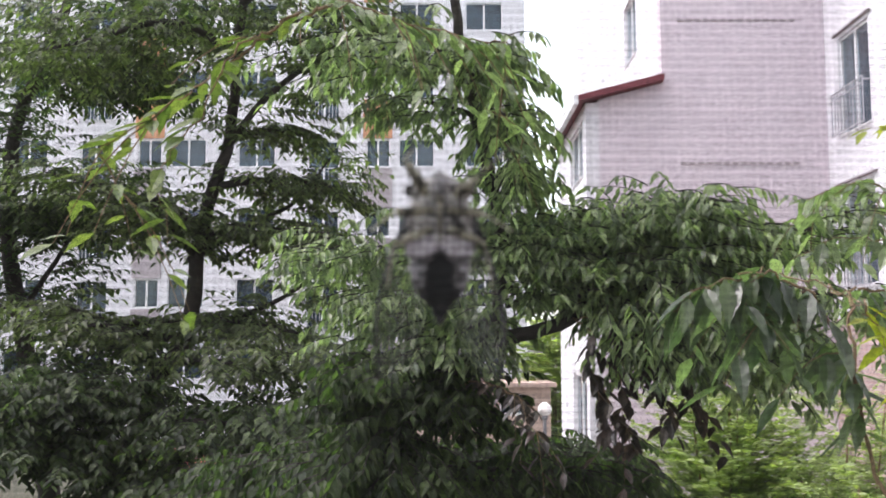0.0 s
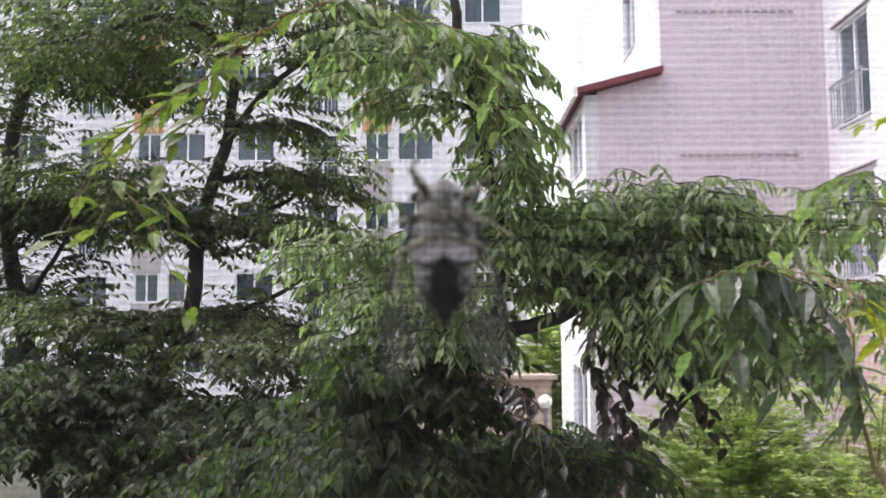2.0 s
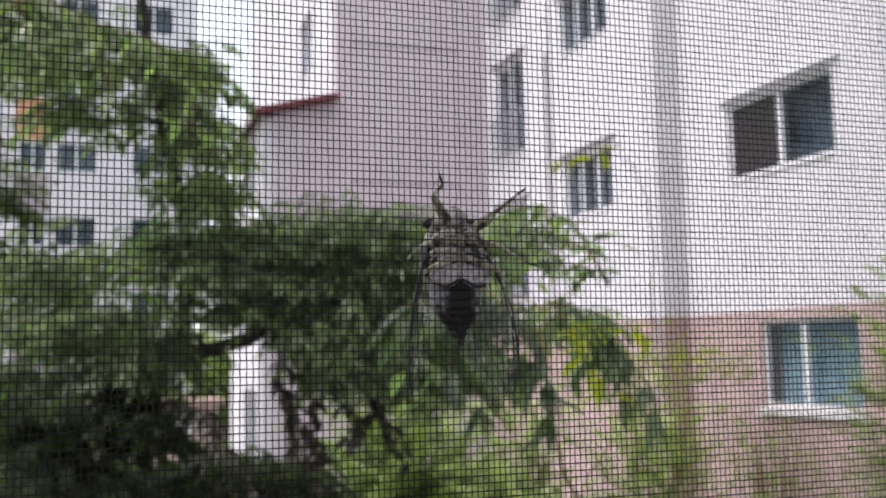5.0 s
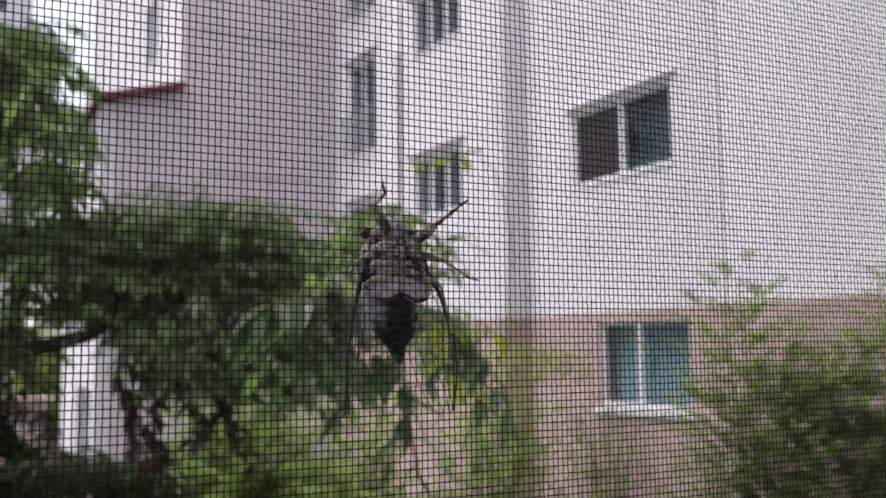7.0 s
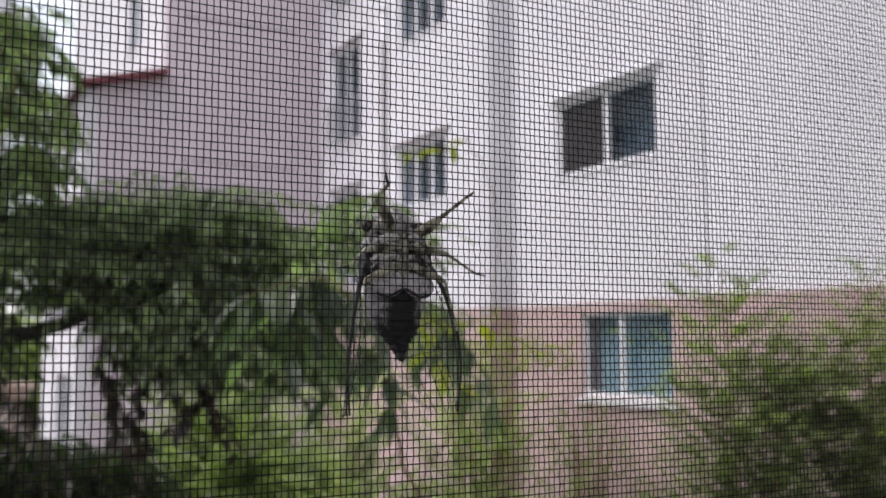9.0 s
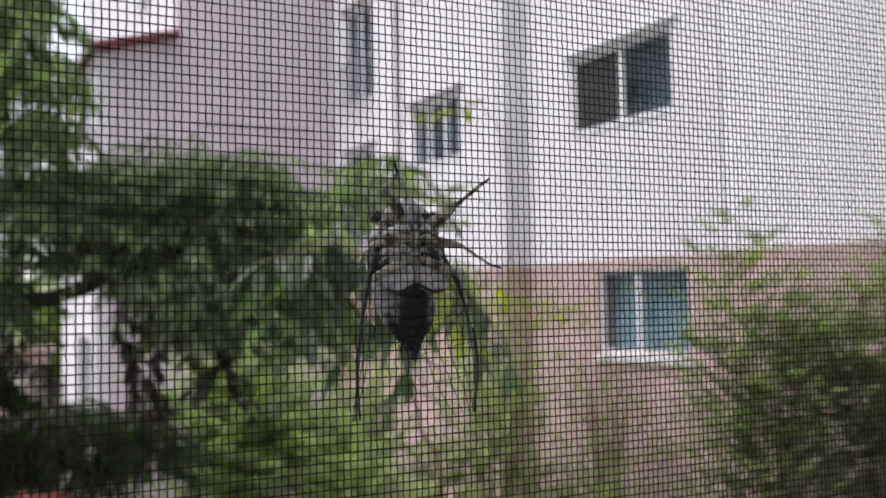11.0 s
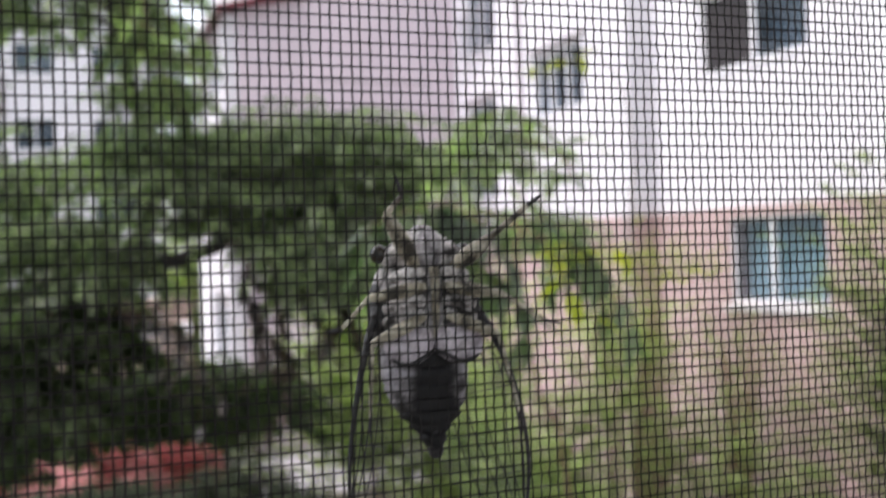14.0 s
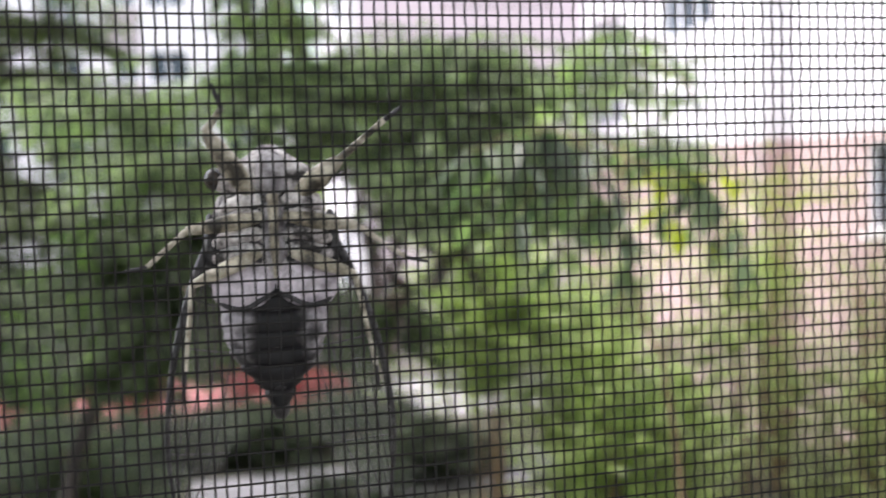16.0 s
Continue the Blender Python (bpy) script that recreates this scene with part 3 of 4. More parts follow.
# tall tree with the leaning trunk
tree = tagged(new("zelkova_tree"), "tall zelkova tree with dark trunk and layered small leaves", "tree", "zelkova trees before the window")
limb(tree, "trunk", [(-3.0, 8.25, 0), *up([(-2.3, 6.6, -1.6), (-2.04, 6.6, -0.46), (-1.75, 6.6, 0.1), (-1.69, 6.6, 0.6), (-1.61, 6.6, 1.05), (-1.49, 6.6, 1.42), (-1.44, 6.6, 2.07), (-1.39, 6.6, 2.6), (-1.3, 6.6, 3.6)], KA)], 0.09, 0.03, 1)
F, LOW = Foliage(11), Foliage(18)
for k, (pts, spread, twigs) in enumerate((
        ([(-1.49, 6.6, 1.42), (-1.12, 6.3, 1.71), (-0.83, 6.3, 1.9), (-0.5, 6.3, 2.05)], 0.22, 110),
        ([(-1.75, 6.6, 0.58), (-1.41, 6.9, 0.86), (-1.06, 6.9, 1.04), (-0.82, 6.9, 1.35)], 0.16, 60),
        ([(-1.69, 6.6, 0.6), (-1.94, 6.4, 0.87), (-2.32, 6.4, 1.06), (-2.7, 6.4, 1.17)], 0.2, 110),
        ([(-1.44, 6.6, 2.03), (-1.72, 6.0, 2.07), (-2.25, 6.0, 1.96), (-2.7, 6.0, 1.85)], 0.26, 190),
        ([(-1.44, 6.6, 2.1), (-0.8, 6.0, 2.1), (-0.3, 6.0, 2.03)], 0.24, 90),
        ([(-1.42, 6.6, 2.4), (-1.0, 6.2, 2.6), (-2.0, 6.0, 2.7)], 0.35, 160),
        ([(-1.81, 6.6, 0.1), (-1.42, 6.8, 0.21), (-1.03, 6.8, 0.4), (-0.88, 6.8, 0.6)], 0.15, 70),
        ([(-1.75, 6.6, 0.02), (-2.15, 6.2, 0.12), (-2.58, 6.2, 0.15)], 0.15, 80),
        ([(-1.85, 6.6, -0.1), (-1.31, 6.0, -0.1), (-0.77, 6.0, -0.04)], 0.2, 150),
        ([(-2.04, 6.6, -0.41), (-2.19, 5.8, -0.3), (-2.6, 5.8, -0.25)], 0.2, 140),
        ([(-2.04, 6.6, -0.46), (-1.16, 5.6, -0.46), (-0.46, 5.6, -0.39)], 0.22, 180),
        ([(-2.1, 6.6, -0.7), (-2.29, 5.6, -0.58), (-2.68, 5.6, -0.52)], 0.2, 150),
        ([(-2.1, 6.6, -0.8), (-1.07, 5.2, -0.71), (-0.42, 5.2, -0.68)], 0.22, 190),
        ([(-2.2, 6.6, -0.92), (-1.3, 5.8, -0.86), (-0.4, 5.4, -0.76)], 0.12, 180),
        ([(-2.2, 6.6, -1.2), (-2.6, 6.0, -1.2), (-3.0, 5.6, -1.3)], 0.22, 170),
        # Three boughs above the view, added to keep sky off the lower leaves.
        ([(-1.35, 6.6, 3.2), (-2.2, 6.0, 3.4), (-3.0, 5.6, 3.4)], 0.35, 140),
        ([(-1.35, 6.6, 3.2), (-0.6, 6.0, 3.4), (0.2, 5.6, 3.3)], 0.35, 140),
        ([(-1.3, 6.6, 3.5), (-1.3, 5.2, 3.6), (-1.2, 4.4, 3.4)], 0.35, 140),
        ([(-1.5, 6.6, 1.42), (-1.2, 6.6, 1.5), (-0.95, 6.6, 1.45)], 0.10, 40),
        ([(-1.64, 6.6, 0.8), (-2.0, 6.5, 1.0), (-1.72, 6.4, 0.74)], 0.15, 70),
        ([(-1.6, 6.6, 1.1), (-1.08, 6.6, 1.15), (-0.8, 6.6, 1.07)], 0.12, 70),
        ([(-1.69, 6.6, 0.7), (-1.4, 6.4, 0.80), (-0.75, 6.4, 0.72)], 0.12, 90),
        ([(-1.75, 6.6, 0.15), (-2.2, 6.5, 0.16), (-2.6, 6.3, 0.3)], 0.10, 60),
        ([(-1.75, 6.6, 0.15), (-1.53, 6.5, 0.18), (-0.85, 6.3, 0.06)], 0.11, 90))):
    limb(tree, "limb", up(pts, KA), 0.035, 0.008, 20 + k)
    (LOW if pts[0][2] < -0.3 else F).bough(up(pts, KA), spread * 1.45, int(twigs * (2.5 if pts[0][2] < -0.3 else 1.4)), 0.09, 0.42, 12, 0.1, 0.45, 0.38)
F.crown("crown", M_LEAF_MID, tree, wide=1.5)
# Low boughs take the darker leaf colour in place of shade from above.
LOW.crown("lower_crown", M_LEAF_DARK_SHADE, tree, wide=1.8)

# slender tree further off
tree = tagged(new("zelkova_tree"), "slender zelkova tree with two dark stems behind", "tree", "zelkova trees before the window")
limb(tree, "trunk", [(-3.5, 9.0, 0), *up([(-2.87, 7.2, -1.15), (-3.05, 7.2, -0.34), (-3.15, 7.2, 0.23), (-3.26, 7.2, 0.73), (-3.25, 7.2, 1.63), (-3.07, 7.2, 2.13), (-2.83, 7.2, 2.8)], KS)], 0.11, 0.045, 2)
F = Foliage(12)
for k, (pts, spread, twigs) in enumerate((
        ([(-3.15, 7.2, 0.23), (-2.85, 7.3, 0.81), (-2.66, 7.4, 1.31)], 0.18, 80),
        ([(-3.24, 7.2, 1.31), (-3.56, 7.2, 1.74), (-3.75, 7.2, 2.17)], 0.3, 140),
        ([(-3.07, 7.2, 2.13), (-2.64, 7.2, 2.06), (-2.21, 7.2, 1.98)], 0.22, 110),
        ([(-3.05, 7.2, -0.34), (-2.69, 7.2, -0.1), (-2.3, 7.2, 0.05)], 0.16, 80),
        ([(-3.15, 7.2, 0.2), (-3.5, 7.2, 0.4), (-3.9, 7.2, 0.7)], 0.25, 120),
        ([(-3.26, 7.2, 0.8), (-3.2, 7.0, 0.95), (-3.5, 6.9, 1.1)], 0.2, 90),
        ([(-3.25, 7.2, 0.9), (-2.95, 7.0, 1.0), (-2.7, 6.8, 0.9)], 0.18, 90),
        ([(-3.07, 7.2, 2.13), (-2.48, 7.2, 2.44), (-1.94, 7.2, 2.66)], 0.3, 160),
        ([(-3.0, 7.2, -0.6), (-3.4, 6.8, -0.6), (-3.8, 6.6, -0.5)], 0.25, 130))):
    limb(tree, "limb", up(pts, KS), 0.03, 0.007, 50 + k)
    F.bough(up(pts, KS), spread * 1.45, int(twigs * 2.1), 0.09, 0.42, 12, 0.1, 0.45, 0.4)
F.crown("crown", M_LEAF_DARK_SHADE, tree, wide=1.5)

# the nearer tree with the long side limb
tree = tagged(new("zelkova_tree"), "near zelkova tree with a long horizontal limb of drooping leaves", "tree", "zelkova trees before the window")
limb(tree, "trunk", [(-0.95, 4.1, 0), *up([(-0.75, 5.0, -1.5), (-0.35, 4.8, -0.7), (-0.05, 4.5, -0.25), (0.21, 4.4, 0.02), (0.27, 4.4, 0.49), (0.17, 4.4, 1.04), (0.08, 4.4, 1.49), (0.04, 4.4, 1.9), (0.0, 4.6, 2.6), (-0.1, 4.7, 3.3)], KB)], 0.034, 0.014, 3)
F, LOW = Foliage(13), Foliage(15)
for k, (pts, spread, twigs) in enumerate((
        ([(0.21, 4.4, 0.0), (0.33, 4.25, 0.03), (0.57, 4.2, 0.10), (0.81, 4.2, 0.28), (1.13, 4.2, 0.40), (1.45, 4.2, 0.48)], 0.06, 0),
        ([(0.70, 4.2, 0.26), (0.85, 4.2, 0.32), (1.13, 4.2, 0.42), (1.40, 4.2, 0.46)], 0.13, 150),
        ([(0.62, 4.2, 0.2), (0.75, 4.1, 0.36), (0.9, 4.1, 0.50), (1.18, 4.1, 0.55)], 0.11, 130),
        ([(0.81, 4.2, 0.28), (1.02, 3.9, 0.21), (1.27, 3.9, 0.14)], 0.12, 90),
        ([(0.70, 4.2, 0.14), (0.82, 3.9, 0.06), (0.88, 3.9, -0.06)], 0.06, 30),
        ([(0.74, 4.1, 0.20), (0.95, 4.0, 0.12), (1.2, 3.9, 0.02)], 0.12, 130),
        ([(0.6, 4.2, 0.35), (0.9, 4.1, 0.5), (1.15, 4.1, 0.62)], 0.1, 110),
        ([(0.8, 4.0, 0.02), (1.1, 3.9, -0.05), (1.35, 3.8, -0.08)], 0.1, 70),
        ([(1.13, 4.2, 0.43), (1.53, 4.3, 0.46), (1.78, 4.3, 0.55), (2.04, 4.3, 0.62)], 0.10, 70),
        ([(0.9, 4.1, 0.24), (1.3, 3.9, 0.22), (1.7, 3.8, 0.18), (2.0, 3.7, 0.08)], 0.12, 55),
        # Five unseen high boughs, added to shade the foliage beneath them.
        ([(0.0, 4.6, 2.5), (-0.8, 4.2, 2.7), (-1.6, 4.0, 2.7)], 0.3, 120),
        ([(0.0, 4.6, 2.5), (0.8, 4.2, 2.6), (1.6, 4.0, 2.6)], 0.3, 120),
        ([(0.0, 4.6, 2.7), (-0.3, 3.6, 2.9), (-0.6, 2.8, 2.8)], 0.3, 110),
        ([(0.0, 4.6, 2.7), (0.5, 3.6, 2.8), (0.9, 2.8, 2.7)], 0.3, 110),
        ([(0.0, 4.65, 2.9), (0.0, 5.4, 3.1), (-0.4, 6.0, 3.2)], 0.3, 110),
        ([(-0.45, 4.9, -0.8), (0.0, 5.4, -0.62), (0.5, 5.6, -0.62), (1.0, 5.6, -0.66)], 0.12, 200),
        ([(-0.5, 4.9, -0.9), (0.0, 5.4, -0.74), (0.5, 5.6, -0.75), (0.95, 5.6, -0.78)], 0.12, 200),
        ([(-0.5, 4.9, -0.95), (0.0, 5.4, -0.80), (0.4, 5.6, -0.80), (0.8, 5.6, -0.84)], 0.08, 90),
        ([(1.0, 4.1, 0.28), (1.2, 4.0, 0.2), (1.4, 4.0, 0.05), (1.45, 3.9, -0.12)], 0.09, 80),
        ([(0.22, 4.4, 0.1), (0.1, 4.4, 0.06), (-0.05, 4.3, 0.0)], 0.08, 70),
        ([(-0.4, 4.9, -0.7), (-0.7, 5.3, -0.65), (-1.1, 5.5, -0.7)], 0.13, 180),
        ([(-0.5, 4.9, -0.9), (-0.8, 5.3, -0.82), (-1.2, 5.5, -0.86)], 0.13, 170),
        ([(0.29, 4.4, 0.54), (-0.01, 4.8, 0.50), (-0.4, 4.8, 0.42), (-0.62, 4.8, 0.46)], 0.14, 130),
        ([(0.12, 4.45, 0.08), (-0.1, 4.6, 0.17), (-0.38, 4.6, 0.15)], 0.13, 140),
        ([(0.27, 4.4, 0.48), (0.45, 4.4, 0.54), (0.68, 4.4, 0.58)], 0.09, 120),
        ([(0.25, 4.4, 0.35), (0.38, 4.3, 0.42), (0.55, 4.2, 0.42)], 0.10, 110),
        ([(0.20, 4.4, 0.72), (0.30, 4.2, 0.80), (0.36, 4.2, 0.72)], 0.08, 40),
        ([(0.17, 4.4, 1.08), (-0.06, 4.4, 1.15), (-0.27, 4.4, 1.14)], 0.09, 28),
        ([(0.11, 4.4, 1.21), (0.18, 4.1, 1.28), (0.26, 4.1, 1.22)], 0.08, 60),
        ([(0.09, 4.4, 1.37), (-0.16, 4.2, 1.37), (-0.46, 4.2, 1.31)], 0.12, 75),
        ([(0.17, 4.4, 0.99), (0.26, 4.2, 1.05), (0.32, 4.2, 0.96)], 0.08, 38),
        ([(-0.08, 4.5, -0.3), (-0.15, 4.4, -0.21), (-0.36, 4.4, -0.16)], 0.16, 160),
        ([(-0.05, 4.5, -0.30), (0.06, 4.5, -0.31), (0.15, 4.5, -0.33)], 0.06, 45),
        ([(0.30, 4.35, 0.17), (0.42, 4.25, 0.21), (0.55, 4.2, 0.24)], 0.05, 34),
        ([(-0.2, 4.6, -0.5), (-0.25, 4.2, -0.53), (-0.44, 4.2, -0.58)], 0.16, 160),
        ([(-0.25, 4.7, -0.6), (0.44, 4.4, -0.6), (0.83, 4.4, -0.62)], 0.10, 120))):
    limb(tree, "limb", up(pts, KB), 0.013 if k else 0.032, 0.003 if k else 0.012, 80 + k)
    if twigs:
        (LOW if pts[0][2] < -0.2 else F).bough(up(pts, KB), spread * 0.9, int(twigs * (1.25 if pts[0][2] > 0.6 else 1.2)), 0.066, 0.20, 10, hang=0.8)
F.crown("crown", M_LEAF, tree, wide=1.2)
# Here too the shade on the low boughs is in the leaf colour.
LOW.crown("lower_crown", M_LEAF_DARK_SHADE, tree, wide=1.5)
near_tree = tree


# the sprays that hang close to the window, leaf by leaf
def leaf_mesh(name, mat, wide=1.0):
    me = bpy.data.meshes.new(name)
    half = np.array([0.0, 0.085, 0.135, 0.155, 0.145, 0.115, 0.07, 0.026, 0.0]) * wide
    v, f = [], []
    for i, w in enumerate(half):
        x = i / 8
        z = -0.12 * x * x
        v += [(x, w * (1 + 0.1 * (-1) ** i), z + 0.25 * w), (x, 0, z), (x, -w * (1 + 0.1 * (-1) ** i), z + 0.25 * w)]
    for i in range(8):
        a = 3 * i
        f += [(a, a + 1, a + 4, a + 3), (a + 1, a + 2, a + 5, a + 4)]
    me.from_pydata(v, [], f)
    me.materials.append(mat)
    return me


def near_branch(label, pts, thick, mat, size, step, seed, hang=0.7, sub=0, k0=1.0, wide=1.0, feed=(), host=None):
    rng = random.Random(seed)
    b = new("branch")
    b.parent = host or near_tree
    if feed:
        way = curve_points(up([*feed, pts[0]]), 6, 0.006, rng)
        part("feeder_stem", tube(bmesh.new(), way, [thick * (1.3 - 0.4 * i / (len(way) - 1)) for i in range(len(way))], 7), M_TWIG, b, "", True)
    b["label"] = label
    run = curve_points(up(pts), 8, 0.006, rng)
    part("stem", tube(bmesh.new(), run, [thick * (1 - 0.75 * i / (len(run) - 1)) for i in range(len(run))], 7), M_TWIG, b, "", True)
    me = leaf_mesh("leaf", mat, wide)
    total = sum((q - p).length for p, q in zip(run, run[1:]))
    spots = []
    for k in range(int(total / step)):
        d = k * step + step * 0.5
        for p, q in zip(run, run[1:]):
            if d <= (q - p).length:
                spots.append((p.lerp(q, d / (q - p).length), (q - p).normalized(), k))
                break
            d -= (q - p).length
    for k in range(sub):
        p, d, _ = spots[rng.randrange(len(spots))]
        side = d.cross(Vector((0, 0, 1))).normalized() * rng.choice((-1, 1))
        way = (side + d + Vector((0, 0, rng.uniform(-1.0, 0.3)))).normalized()
        tw = [p + (way * (0.07 * j) + Vector((0, 0, -0.012 * j * j))) * k0 for j in range(5)]
        part("side_twig", tube(bmesh.new(), tw, [thick * 0.45 * (1 - 0.15 * j) for j in range(5)], 5), M_TWIG, b)
        for j in range(5):
            spots.append((tw[j], way, j + k))
    for p, d, k in spots:
        side = d.cross(Vector((0, 0, 1))).normalized() * (1 if k % 2 else -1)
        x = (side * rng.uniform(0.6, 1.0) + d * rng.uniform(0.3, 0.7) + Vector((0, 0, -hang * rng.uniform(0.3, 1.3)))).normalized()
        y = Vector((rng.uniform(-.4, .4), rng.uniform(-.4, .4), 1)).cross(x).normalized()
        z = x.cross(y)
        m = Matrix((x, y, z)).transposed().to_4x4()
        lf = new("leaf", me)
        lf.parent = b
        lf.matrix_basis = Matrix.Translation(p) @ m @ Matrix.Scale(size * rng.uniform(0.7, 1.15), 4)
    return b


sapling = tagged(new("zelkova_sapling"), "young zelkova sapling with a thin arching stem before the window", "tree")
limb(sapling, "trunk", [(0.95, 1.5, 0), *up([(0.85, 1.4, -2.2), (0.72, 1.25, -0.9), (0.64, 1.2, -0.30)])], 0.012, 0.004, 77, M_TWIG)
near_branch("light green zelkova branch hanging near the window", [(-0.15, 1.40, 0.56), (-0.24, 1.35, 0.51), (-0.30, 1.35, 0.47), (-0.38, 1.35, 0.41), (-0.46, 1.35, 0.35), (-0.57, 1.35, 0.28)], 0.0035, M_LEAF_LIT, 0.066, 0.02, 5, 0.12, 7, 0.6, 1.05, feed=((0.02, 3.55, 1.62), (-0.02, 2.6, 1.42), (-0.08, 1.8, 0.98)))
near_branch("thin drooping spray of light green leaves", [(-0.32, 1.30, 0.45), (-0.375, 1.30, 0.34), (-0.43, 1.30, 0.24), (-0.42, 1.30, 0.13)], 0.0018, M_LEAF_LIT, 0.07, 0.022, 6, 0.08, 0, 1.0, 1.05, feed=((-0.28, 1.35, 0.485),))
near_branch("leafy zelkova branch across the top of the view", [(-0.49, 2.83, 1.13), (-0.30, 2.74, 1.04), (-0.08, 2.74, 0.96), (0.10, 2.74, 0.92), (0.20, 2.74, 0.91)], 0.006, M_LEAF, 0.10, 0.016, 7, 0.7, 16, 0.8, 0.95, feed=((0.02, 3.55, 1.50), (-0.2, 3.3, 1.42), (-0.42, 2.95, 1.22)))
near_branch("arching twig with long dark green leaves close to the window", [(0.59, 1.2, -0.14), (0.57, 1.2, -0.05), (0.54, 1.2, 0.03), (0.48, 1.2, 0.08), (0.42, 1.2, 0.08), (0.37, 1.2, 0.065), (0.32, 1.2, 0.03)], 0.003, M_LEAF_NEAR, 0.082, 0.010, 8, 1.2, 14, 0.4, 0.92, feed=((0.64, 1.2, -0.30),), host=sapling)
near_branch("drooping twig with long dark green leaves", [(0.62, 1.28, 0.07), (0.70, 1.30, 0.05), (0.76, 1.3, -0.01), (0.775, 1.3, -0.10)], 0.0022, M_LEAF_NEAR, 0.078, 0.012, 16, 1.1, 6, 0.4, 0.9, feed=((0.59, 1.2, -0.14), (0.59, 1.24, 0.0)), host=sapling)
near_branch("short twig of dark purplish leaves", [(0.10, 3.4, -0.14), (0.18, 3.25, -0.15), (0.26, 3.15, -0.19), (0.32, 3.1, -0.24)], 0.003, M_LEAF_RED, 0.075, 0.016, 19, 0.7, 6, 0.5, 1.25, feed=((-0.02, 3.6, -0.19),))
for k, drop in enumerate(([(0.50, 3.1, 0.03), (0.495, 3.1, -0.09), (0.525, 3.1, -0.22), (0.54, 3.1, -0.36)],
                          [(0.57, 3.1, 0.07), (0.59, 3.1, -0.09), (0.60, 3.1, -0.25), (0.63, 3.1, -0.36)],
                          [(0.64, 3.12, 0.08), (0.69, 3.1, -0.07), (0.72, 3.1, -0.18), (0.77, 3.1, -0.25)],
                          [(0.69, 3.12, 0.09), (0.77, 3.1, -0.08), (0.815, 3.1, -0.21)])):
    near_branch("hanging twig of dark purplish leaves", drop, 0.0022, M_LEAF_RED, 0.082, 0.016, 14 + k, 0.55, 5, 0.45, 1.3, feed=((0.46, 3.36, 0.09),) if k < 2 else ((0.56, 3.3, 0.15),))
near_branch("leafy zelkova twig beside the apartment wall", [(1.38, 2.5, 0.24), (1.24, 2.4, 0.37), (1.10, 2.4, 0.42), (0.97, 2.4, 0.37)], 0.004, M_LEAF, 0.092, 0.018, 9, 0.7, 6, 0.7, 1.25, feed=((1.60, 3.44, 0.48), (1.52, 2.9, 0.36)))
near_branch("leafy zelkova twig beside the apartment wall", [(1.38, 2.5, 0.24), (1.22, 2.4, 0.25), (1.06, 2.4, 0.27), (0.92, 2.4, 0.21)], 0.003, M_LEAF, 0.088, 0.018, 17, 0.8, 4, 0.7, 1.25)
near_branch("twig tip with fresh yellow-green leaves", [(0.68, 1.13, 0.31), (0.62, 1.11, 0.28), (0.55, 1.1, 0.27)], 0.0009, M_LEAF_YEL, 0.042, 0.015, 10, 0.2, feed=((0.63, 1.2, -0.24), (0.74, 1.18, -0.02), (0.74, 1.15, 0.2)), host=sapling)
near_branch("twig of fresh yellow-green leaves", [(0.465, 0.9, 0.03), (0.485, 0.9, 0.0), (0.505, 0.9, -0.04), (0.53, 0.9, -0.075)], 0.0009, M_LEAF_YEL, 0.048, 0.018, 11, 0.4, feed=((0.48, 1.2, 0.08), (0.47, 1.0, 0.055)), host=sapling)
near_branch("arching twig of fresh yellow-green leaves", [(0.48, 0.92, 0.02), (0.55, 0.9, 0.015), (0.61, 0.9, -0.005), (0.67, 0.9, -0.03)], 0.0009, M_LEAF_YEL, 0.042, 0.017, 12, 0.3, feed=((0.47, 1.0, 0.055),), host=sapling)



# ---- shrubs ----
def shrub(label, cx, cy, rx, ry, h, count, mat, leaf, seed, stems=7, low=0.1):
    rng = random.Random(seed)
    b = tagged(new("shrub"), label, "shrub", "garden shrubs")
    F = Foliage(seed)
    for s in range(stems):
        a = rng.uniform(0, 6.28)
        e = (cx + rx * 0.8 * math.cos(a) * rng.random(), cy + ry * 0.8 * math.sin(a) * rng.random(), h * rng.uniform(0.7, 1.0))
        pts = [(cx + 0.1 * math.cos(a), cy + 0.1 * math.sin(a), 0), ((cx + e[0]) / 2, (cy + e[1]) / 2, h * 0.5), e]
        limb(b, "stem", pts, 0.02, 0.005, seed + s, M_TWIG)
        F.bough(pts[1:] if low > 0.4 else pts, rx * 0.35, count // stems, leaf, 0.22, 12, 0.6, 0.1)
    for k in range(count // 2):
        a, r = rng.uniform(0, 6.28), rng.random() ** 0.5
        z = h * (low + (1 - low) * rng.random() ** 0.7 * (1 - 0.45 * r))
        F.spray(Vector((cx + rx * r * math.cos(a), cy + ry * r * math.sin(a), z)), Vector((math.cos(a), math.sin(a), 0.8)), 0.2, 10, leaf, 0.2, 0.1)
    F.crown("foliage", mat, b, M_STEM, 1.7)


shrub("tall light green garden shrub with small leaves", 2.4, 8.2, 1.0, 0.9, 3.35, 1000, M_SHRUB, 0.082, 31, low=0.5)
shrub("light green garden shrub with small leaves", 3.5, 8.6, 0.75, 0.9, 3.3, 900, M_SHRUB, 0.082, 32)
shrub("low light green garden shrub", 3.2, 7.2, 0.8, 0.7, 2.6, 700, M_SHRUB, 0.082, 33)
shrub("sparse yellow-green shrub before the brick wall", 4.95, 8.3, 0.5, 0.7, 3.5, 230, M_SHRUB, 0.075, 34, low=0.45)
